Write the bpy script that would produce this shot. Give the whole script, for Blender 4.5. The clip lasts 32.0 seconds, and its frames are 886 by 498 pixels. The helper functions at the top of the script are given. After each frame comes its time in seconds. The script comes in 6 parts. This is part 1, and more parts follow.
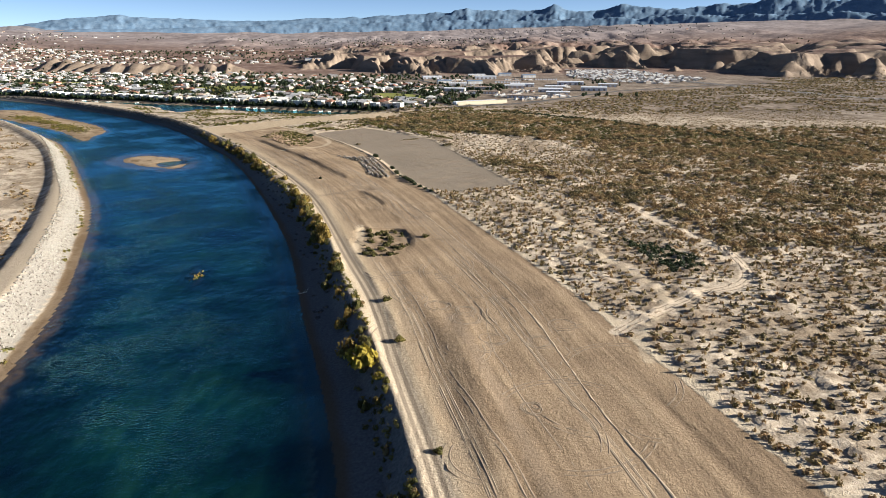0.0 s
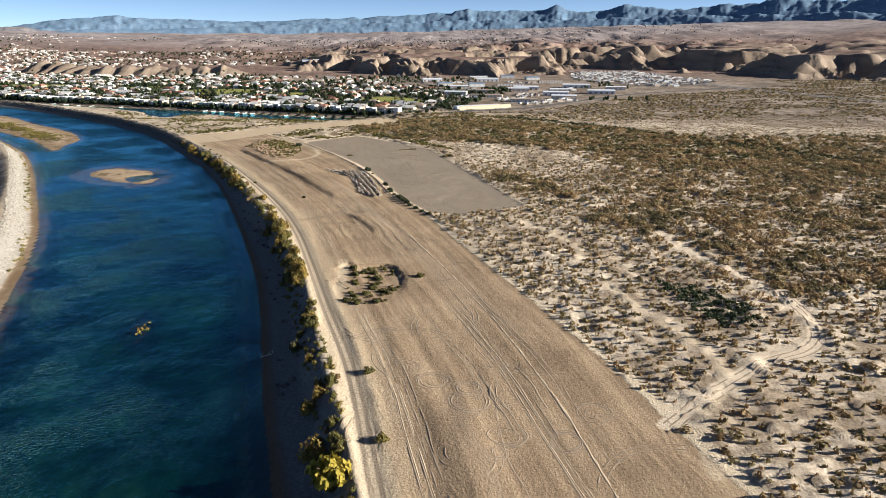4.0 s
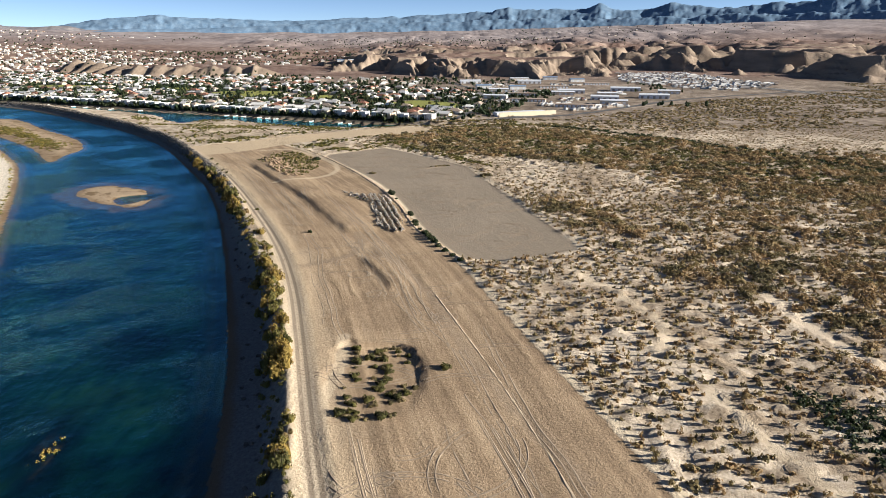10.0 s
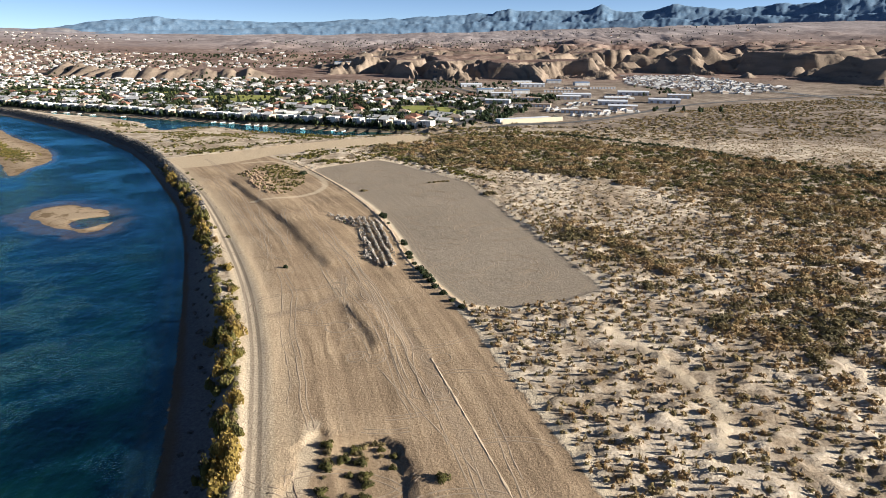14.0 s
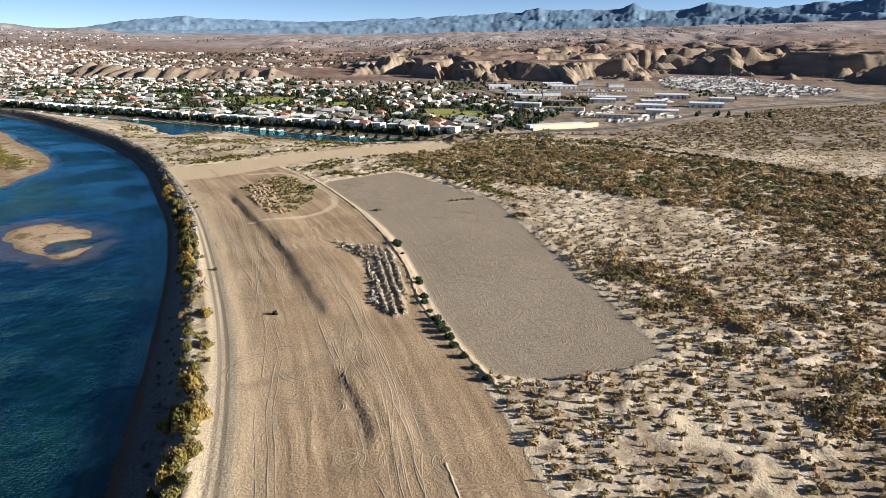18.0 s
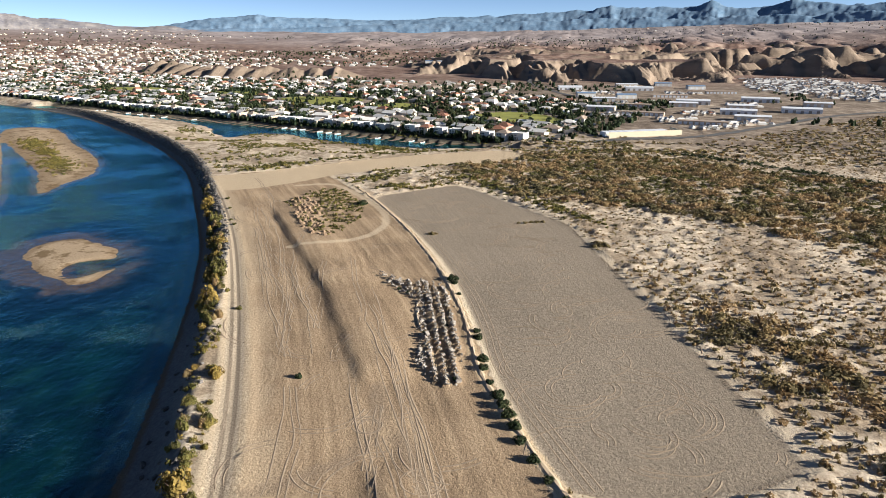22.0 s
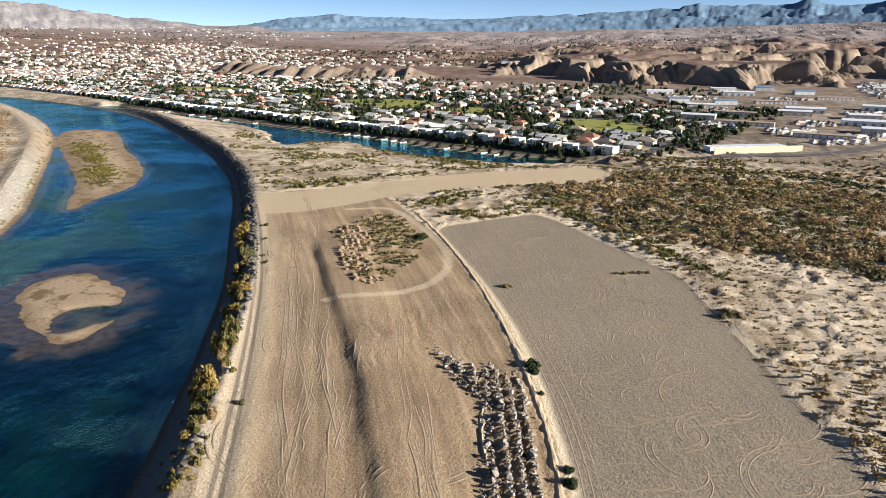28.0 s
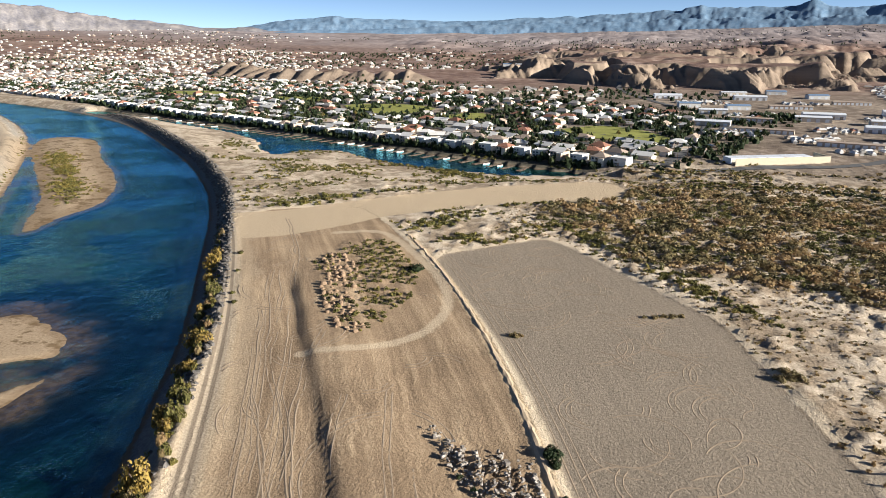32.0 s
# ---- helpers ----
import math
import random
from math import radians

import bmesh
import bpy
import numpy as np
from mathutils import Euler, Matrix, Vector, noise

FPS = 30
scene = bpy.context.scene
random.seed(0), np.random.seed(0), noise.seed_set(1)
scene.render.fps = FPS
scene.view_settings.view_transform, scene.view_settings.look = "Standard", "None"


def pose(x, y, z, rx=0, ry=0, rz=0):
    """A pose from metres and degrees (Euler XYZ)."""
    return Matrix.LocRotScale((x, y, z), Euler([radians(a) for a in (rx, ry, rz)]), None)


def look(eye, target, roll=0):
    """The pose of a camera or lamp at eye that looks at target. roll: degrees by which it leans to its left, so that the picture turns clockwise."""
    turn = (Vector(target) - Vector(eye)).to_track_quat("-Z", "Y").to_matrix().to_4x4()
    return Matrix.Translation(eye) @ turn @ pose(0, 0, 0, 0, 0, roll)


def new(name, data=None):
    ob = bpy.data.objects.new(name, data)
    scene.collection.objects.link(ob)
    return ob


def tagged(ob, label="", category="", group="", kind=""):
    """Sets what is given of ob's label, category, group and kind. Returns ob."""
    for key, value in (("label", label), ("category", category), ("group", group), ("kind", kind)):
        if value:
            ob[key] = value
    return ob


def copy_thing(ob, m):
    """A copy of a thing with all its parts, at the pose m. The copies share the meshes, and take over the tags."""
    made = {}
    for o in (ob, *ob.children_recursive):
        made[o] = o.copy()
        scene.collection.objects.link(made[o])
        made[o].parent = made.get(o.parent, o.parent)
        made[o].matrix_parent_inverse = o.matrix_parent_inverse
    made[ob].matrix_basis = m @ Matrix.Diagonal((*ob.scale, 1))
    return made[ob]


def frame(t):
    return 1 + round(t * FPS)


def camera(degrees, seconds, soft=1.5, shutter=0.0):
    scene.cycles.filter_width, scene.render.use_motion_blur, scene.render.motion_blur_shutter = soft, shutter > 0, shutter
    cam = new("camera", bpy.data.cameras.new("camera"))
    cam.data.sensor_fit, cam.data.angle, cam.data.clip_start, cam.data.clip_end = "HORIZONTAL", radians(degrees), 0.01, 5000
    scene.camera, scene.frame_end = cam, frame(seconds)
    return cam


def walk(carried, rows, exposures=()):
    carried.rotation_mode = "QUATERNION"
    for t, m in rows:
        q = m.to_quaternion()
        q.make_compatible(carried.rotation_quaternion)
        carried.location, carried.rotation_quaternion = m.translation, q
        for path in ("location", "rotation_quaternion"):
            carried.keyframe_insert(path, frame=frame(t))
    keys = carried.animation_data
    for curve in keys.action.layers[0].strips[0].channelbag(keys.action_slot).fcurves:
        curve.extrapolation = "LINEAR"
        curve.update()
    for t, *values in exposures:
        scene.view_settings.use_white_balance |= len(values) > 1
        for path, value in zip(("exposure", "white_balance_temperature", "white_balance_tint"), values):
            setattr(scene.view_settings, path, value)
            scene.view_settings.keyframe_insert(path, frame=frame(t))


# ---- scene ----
cam = camera(67.11, 32.0, soft=0.6)
walk(cam, [
    (0.0, pose(1.93, -15.70, 79.91, 72.217, 0, -1.712)),
    (0.5, pose(2.29, -9.80, 79.91, 72.200, 0, -1.679)),
    (1.0, pose(2.65, -3.90, 79.91, 72.200, 0, -1.667)),
    (1.5, pose(2.97, 1.97, 79.92, 72.206, 0, -1.630)),
    (2.0, pose(3.26, 7.81, 79.92, 72.206, 0, -1.613)),
    (2.5, pose(3.51, 13.64, 79.92, 72.210, 0, -1.611)),
    (3.0, pose(3.74, 19.46, 79.93, 72.229, 0, -1.629)),
    (3.5, pose(3.99, 25.24, 79.93, 72.259, 0, -1.622)),
    (5.5, pose(5.11, 48.26, 80.03, 72.281, 0, -1.630)),
    (6.0, pose(5.37, 53.98, 80.03, 72.279, 0, -1.551)),
    (6.5, pose(5.58, 59.74, 80.03, 72.259, 0, -1.376)),
    (7.0, pose(5.76, 65.51, 80.03, 72.240, 0, -1.053)),
    (7.5, pose(5.88, 71.24, 80.03, 72.228, 0, -0.435)),
    (8.0, pose(5.97, 76.88, 80.04, 72.218, 0, 0.175)),
    (8.5, pose(6.01, 82.38, 80.04, 72.210, 0, 0.908)),
    (9.0, pose(6.03, 87.80, 80.04, 72.207, 0, 1.335)),
    (9.5, pose(6.08, 93.23, 80.05, 72.208, 0, 1.536)),
    (10.0, pose(6.12, 98.63, 80.05, 72.209, 0, 1.605)),
    (10.5, pose(6.15, 104.01, 80.06, 72.216, 0, 1.614)),
    (11.0, pose(6.14, 109.38, 80.07, 72.233, 0, 1.616)),
    (11.5, pose(6.10, 114.75, 80.08, 72.259, 0, 1.607)),
    (12.0, pose(6.01, 120.14, 80.08, 72.287, 0, 1.597)),
    (12.5, pose(5.90, 125.55, 80.09, 72.304, 0, 1.609)),
    (13.0, pose(5.79, 131.00, 80.09, 72.315, 0, 1.566)),
    (13.5, pose(5.73, 136.56, 80.10, 72.334, 0, 1.623)),
    (14.0, pose(5.67, 142.18, 80.10, 72.346, 0, 1.636)),
    (14.5, pose(5.65, 147.83, 80.10, 72.330, 0, 1.702)),
    (16.5, pose(5.78, 170.47, 80.10, 72.296, 0, 2.639)),
    (17.0, pose(5.73, 176.14, 80.10, 72.279, 0, 3.122)),
    (17.5, pose(5.57, 181.81, 80.10, 72.286, 0, 3.522)),
    (18.0, pose(5.33, 187.43, 80.10, 72.299, 0, 3.936)),
    (18.5, pose(5.01, 193.00, 80.10, 72.307, 0, 4.619)),
    (19.0, pose(4.63, 198.53, 80.10, 72.308, 0, 5.420)),
    (19.5, pose(4.21, 204.05, 80.10, 72.293, 0, 6.111)),
    (20.0, pose(3.73, 209.55, 80.09, 72.270, 0, 6.771)),
    (20.5, pose(3.16, 215.02, 80.09, 72.253, 0, 7.405)),
    (21.0, pose(2.50, 220.46, 80.08, 72.239, 0, 8.076)),
    (21.5, pose(1.74, 225.88, 80.06, 72.216, 0, 8.790)),
    (22.0, pose(0.91, 231.25, 80.05, 72.181, 0, 9.455)),
    (22.5, pose(0.02, 236.57, 80.04, 72.145, 0, 10.128)),
    (23.0, pose(-0.87, 241.81, 80.03, 72.117, 0, 10.881)),
    (23.5, pose(-1.79, 246.94, 80.01, 72.096, 0, 11.495)),
    (24.0, pose(-2.73, 252.02, 79.99, 72.088, 0, 12.113)),
    (24.5, pose(-3.72, 257.08, 79.98, 72.099, 0, 12.757)),
    (25.0, pose(-4.76, 262.13, 79.97, 72.120, 0, 13.354)),
    (25.5, pose(-5.86, 267.15, 79.96, 72.132, 0, 13.950)),
    (27.5, pose(-10.53, 287.00, 79.81, 72.127, 0, 15.516)),
    (28.0, pose(-11.73, 291.89, 79.80, 72.119, 0, 15.731)),
    (28.5, pose(-13.00, 296.69, 79.78, 72.123, 0, 15.747)),
    (29.0, pose(-14.27, 301.38, 79.76, 72.130, 0, 15.744)),
    (29.5, pose(-15.52, 305.95, 79.74, 72.130, 0, 15.748)),
    (30.0, pose(-16.72, 310.39, 79.73, 72.128, 0, 15.741)),
    (30.5, pose(-17.87, 314.74, 79.72, 72.136, 0, 15.742)),
    (31.0, pose(-18.96, 319.00, 79.71, 72.165, 0, 15.754)),
    (31.5, pose(-19.98, 323.22, 79.71, 72.218, 0, 15.783)),
    (32.0, pose(-20.93, 327.41, 79.71, 72.288, 0, 15.769)),
], exposures=[(0.0, 1.39, 6200, 10), (32.0, 1.39, 6200, 10)])

# ---- world and sun ----
SUN_EL, SUN_AZ = 17.5, 96.0  # degrees; azimuth clockwise from +y
world = bpy.data.worlds.new("sky")
scene.world = world
world.use_nodes = True
wn = world.node_tree
sky = wn.nodes.new("ShaderNodeTexSky")
sky.sky_type = "NISHITA"
sky.sun_disc = False
sky.sun_elevation, sky.sun_rotation = radians(SUN_EL), radians(SUN_AZ)
sky.altitude, sky.air_density, sky.dust_density, sky.ozone_density = 1500, 0.38, 0.0, 1.0
wn.nodes["Background"].inputs[1].default_value = 0.05
wn.links.new(sky.outputs[0], wn.nodes["Background"].inputs[0])
sun = new("sun", bpy.data.lights.new("sun", "SUN"))
sun.data.energy, sun.data.angle, sun.data.color = 5.0, radians(0.5), (1.0, 0.94, 0.84)
to_sun = Vector((math.sin(radians(SUN_AZ)) * math.cos(radians(SUN_EL)), math.cos(radians(SUN_AZ)) * math.cos(radians(SUN_EL)), math.sin(radians(SUN_EL))))
sun.matrix_world = look(to_sun * 300, (0, 0, 0))

# ---- numeric helpers ----
rng = np.random.default_rng(7)


def vnoise(x, y, seed=0):
    """Smooth value noise from 0 to 1 on a unit lattice."""
    x, y = np.asarray(x, float), np.asarray(y, float)
    i, j = np.floor(x).astype(np.int64), np.floor(y).astype(np.int64)
    u, v = x - i, y - j
    u, v = u * u * u * (u * (6 * u - 15) + 10), v * v * v * (v * (6 * v - 15) + 10)

    def h(a, b):
        n = (a * 374761393 + b * 668265263 + seed * 982451653) & 0xFFFFFFFF
        n = ((n ^ (n >> 13)) * 1274126177) & 0xFFFFFFFF
        return ((n ^ (n >> 16)) & 0xFFFF) / 65535.0

    return (h(i, j) * (1 - u) + h(i + 1, j) * u) * (1 - v) + (h(i, j + 1) * (1 - u) + h(i + 1, j + 1) * u) * v


def fbm(x, y, octaves=4, seed=0, gain=0.5):
    total, amp, norm = 0.0, 1.0, 0.0
    for k in range(octaves):
        total = total + amp * vnoise(x * 2**k + 17.3 * k, y * 2**k - 9.1 * k, seed + k)
        norm, amp = norm + amp, amp * gain
    return total / norm


def smooth(a, b, x):
    t = np.clip((x - a) / (b - a), 0, 1)
    return t * t * (3 - 2 * t)


def saw(u):
    """A sharp zigzag from 0 to 1 and back."""
    return np.abs(2 * (u - np.floor(u)) - 1)


def bezier_round(points, rounds=2, closed=False):
    """Chaikin's corner cutting."""
    p = np.array(points, float)
    for _ in range(rounds):
        q = np.roll(p, -1, 0) if closed else p[1:]
        a = p if closed else p[:-1]
        cut = np.stack([a * 0.75 + q * 0.25, a * 0.25 + q * 0.75], 1).reshape(-1, 2)
        p = cut if closed else np.vstack([p[:1], cut, p[-1:]])
    return p


def near_box(x, y, pts, margin):
    """Which places lie near a line's bounding box, and how far the others are from it at least."""
    pts = np.asarray(pts)
    (x0, y0), (x1, y1) = pts.min(0), pts.max(0)
    gap = np.maximum(np.maximum(x0 - x, x - x1), np.maximum(y0 - y, y - y1))
    return gap < margin, np.maximum(gap, margin)


def line_dist(x, y, pts, margin=None):
    """Signed distance to a polyline (positive to its left) and the length along it."""
    if margin is not None:
        close, gap = near_box(x, y, pts, margin)
        out, run_at = gap.copy(), np.zeros(x.shape)
        out[close], run_at[close] = line_dist(x[close], y[close], pts)
        return out, run_at
    best, side, along = np.full(x.shape, 1e9), np.zeros(x.shape), np.zeros(x.shape)
    run = 0.0
    for (ax, ay), (bx, by) in zip(pts[:-1], pts[1:]):
        dx, dy = bx - ax, by - ay
        ln = math.hypot(dx, dy)
        t = np.clip(((x - ax) * dx + (y - ay) * dy) / (ln * ln), 0, 1)
        d = np.hypot(x - ax - t * dx, y - ay - t * dy)
        near = d < best
        best = np.where(near, d, best)
        side = np.where(near, np.sign(dx * (y - ay) - dy * (x - ax)), side)
        along = np.where(near, run + t * ln, along)
        run += ln
    return best * np.where(side == 0, 1, side), along


def area_dist(x, y, pts):
    """Signed distance to a closed outline, positive inside."""
    close, gap = near_box(x, y, pts, 70.0)
    if x.size > 50 and not close.all():
        out = -gap
        out[close] = area_dist(x[close], y[close], pts)
        return out
    best, inside = np.full(x.shape, 1e9), np.zeros(x.shape, bool)
    for (ax, ay), (bx, by) in zip(pts, np.roll(pts, -1, 0)):
        dx, dy = bx - ax, by - ay
        t = np.clip(((x - ax) * dx + (y - ay) * dy) / (dx * dx + dy * dy + 1e-9), 0, 1)
        best = np.minimum(best, np.hypot(x - ax - t * dx, y - ay - t * dy))
        inside ^= ((ay > y) != (by > y)) & (x < dx * (y - ay) / (by - ay + 1e-12) + ax)
    return np.where(inside, best, -best)


# ---- the plan, in metres ----
RIVER_Z = -5.0
BANK_EAST = [(30, -620), (5, -60), (-8, 40), (-15, 95), (-27, 146), (-37, 180), (-52, 245), (-68, 293), (-90, 354), (-118, 425), (-148, 487), (-181, 541), (-219, 605), (-256, 656), (-327, 734), (-419, 817), (-498, 884), (-571, 929), (-661, 976), (-750, 1012), (-900, 1060), (-1600, 1180)]
BANK_WEST = [(-1600, 1080), (-900, 1010), (-809, 990), (-695, 917), (-584, 840), (-495, 763), (-427, 692), (-365, 622), (-321, 572), (-293, 539), (-251, 472), (-197, 376), (-164, 316), (-137, 246), (-119, 197), (-105, 136), (-98, 60), (-88, -620)]
LAGOON = [(-640, 975), (-613, 985), (-549, 955), (-506, 950), (-401, 900), (-351, 884), (-298, 861), (-235, 838), (-170, 804), (-122, 786), (-79, 766), (-45, 757), (-59, 746), (-95, 741), (-135, 746), (-170, 754), (-208, 776), (-234, 800), (-268, 790), (-273, 767), (-300, 788), (-322, 827), (-357, 853), (-390, 874), (-480, 915), (-534, 931), (-600, 955)]
ROAD = [(30, -620), (12, 40), (5, 88), (-6, 139), (-14, 182), (-26, 221), (-39, 269), (-51, 310), (-68, 355), (-93, 408), (-121, 464), (-143, 503), (-176, 557), (-200, 590)]
FLAT = [(150, -620), (92, 30), (75, 84), (70, 103), (64, 128), (58, 151), (53, 175), (44, 207), (32, 245), (16, 296), (6, 330), (-8, 366), (-20, 406), (-37, 455), (-56, 498), (-76, 531), (-100, 565), (-128, 604), (-150, 625), (-198, 598), (-178, 557), (-143, 501), (-107, 437), (-79, 379), (-51, 308), (-26, 219), (-6, 137), (5, 86), (12, 40), (30, -620)]
FIELD = [(9, 329), (54, 348), (51, 362), (40, 404), (28, 449), (13, 505), (9, 521), (-4, 537), (-19, 556), (-42, 586), (-54, 593), (-71, 576), (-92, 557), (-76, 531), (-56, 498), (-40, 466), (-31, 445), (-18, 403), (-6, 362)]
SAND_ROAD = [(-201, 583), (-198, 597), (-176, 607), (-152, 635), (-113, 670), (-70, 698), (-33, 716), (-19, 693), (-24, 668), (-72, 651), (-102, 630), (-130, 606), (-136, 593), (-156, 567), (-179, 555)]
BAR = [(-518, 794), (-489, 810), (-452, 793), (-383, 718), (-338, 681), (-303, 640), (-284, 604), (-286, 582), (-276, 548), (-290, 558), (-322, 601), (-365, 641), (-423, 693), (-484, 749)]
ISLET = [(-209, 454), (-214, 467), (-210, 477), (-201, 483), (-178, 472), (-169, 462), (-169, 457), (-162, 448), (-159, 441), (-159, 433), (-162, 428), (-169, 429), (-189, 439)]
ISLET_POOL = [(-180, 441), (-183, 448), (-179, 454), (-169, 458), (-163, 454), (-164, 447), (-166, 443), (-168, 437), (-170, 435), (-174, 436)]
PIT = [(-27, 265), (-16, 264), (-8, 263), (-2, 249), (-5, 232), (-12, 218), (-21, 222), (-27, 240)]
MOUNDS = [(-132, 545), (-132, 574), (-118, 583), (-92, 545), (-83, 520), (-84, 500), (-90, 484), (-97, 483), (-115, 511), (-127, 526)]
RUBBLE = [(-57, 445), (-48, 441), (-40, 438), (-35, 441), (-26, 418), (-20, 391), (-18, 373), (-22, 369), (-29, 377), (-32, 388), (-33, 402), (-38, 423), (-49, 434)]
BERM = [(9, 329), (-6, 360), (-10, 368), (-16, 383), (-21, 406), (-27, 426), (-38, 455), (-50, 482), (-65, 512), (-85, 548), (-108, 582)]
SWALE = [(-142, 543), (-120, 508), (-98, 471), (-76, 436), (-63, 410), (-51, 387), (-40, 364)]
LINE_BERM = [(52, 40), (47, 85), (44, 99), (41, 115), (38, 138), (35, 163), (26, 207), (14, 250), (-2, 300)]
WEST_ROAD = [(-112, -620), (-118, 60), (-124, 140), (-137, 195), (-153, 246), (-178, 308), (-214, 388), (-268, 482), (-319, 550), (-360, 600), (-418, 664), (-482, 731), (-595, 822), (-680, 880), (-800, 950), (-1600, 1040)]
TRAIL = [(56, 155), (66, 164), (79, 174), (92, 184), (106, 189), (115, 200), (119, 218), (118, 238), (108, 262), (104, 300)]
THICKET = [(-70, 650), (-20, 700), (48, 702), (123, 672), (190, 620), (260, 560), (330, 480), (300, 400), (220, 420), (152, 470), (136, 490), (109, 508), (62, 548), (20, 560), (-10, 562), (-34, 588)]
BLUFF_FOOT = [(-320, 1800), (-263, 1700), (-109, 1580), (68, 1490), (213, 1500), (361, 1680), (479, 1700), (600, 1650), (668, 1500), (745, 1400), (900, 1300), (1400, 1200), (4000, 1000)]
LOW_RIDGE = [(-850, 1610), (-801, 1590), (-659, 1510), (-526, 1518), (-416, 1530)]

bank_e, bank_w = bezier_round(BANK_EAST), bezier_round(BANK_WEST)
river_line = np.vstack([bank_e, bank_w])
lagoon_line, bar_line, islet_line = bezier_round(LAGOON, 1, True), bezier_round(BAR, 2, True), bezier_round(ISLET, 2, True)
pool_line, pit_line, mounds_line = bezier_round(ISLET_POOL, 2, True), bezier_round(PIT, 1, True), bezier_round(MOUNDS, 2, True)
road_line, west_line, swale_line = bezier_round(ROAD), bezier_round(WEST_ROAD), bezier_round(SWALE)
flat_line, field_line, sand_line = bezier_round(FLAT, 1, True), bezier_round(FIELD, 1, True), bezier_round(SAND_ROAD, 2, True)
berm_line, trail_line, ridge_line = bezier_round(BERM), bezier_round(TRAIL), bezier_round(LINE_BERM)

worn_lines = [bezier_round([(-59, 323), (-51, 326), (-44, 332), (-37, 338), (-34, 346), (-34, 356), (-38, 368)]), bezier_round([(30, 205), (16, 237), (10, 253), (4, 272), (-3, 300), (-14, 324), (-28, 349)]), bezier_round([(10, 168), (17, 135), (22, 103), (30, 60)])]
pale_lines = [bezier_round([(-139, 577), (-121, 586), (-105, 569), (-86, 544), (-74, 523), (-70, 503), (-74, 487), (-86, 476), (-100, 470)]), bezier_round([(65, 240), (69, 219), (76, 202), (80, 186), (76, 172)]), bezier_round([(81, 177), (67, 161), (62, 152), (60, 138)]), bezier_round([(57, 257), (66, 274), (58, 300), (45, 322)]), bezier_round([(137, 310), (174, 357), (214, 390)]), bezier_round([(256, 905), (240, 860), (236, 850), (233, 790), (240, 710), (270, 674)]), bezier_round([(94, 731), (155, 752), (228, 815)]), bezier_round([(-26, 268), (-24, 250), (-26, 230), (-20, 205)])]


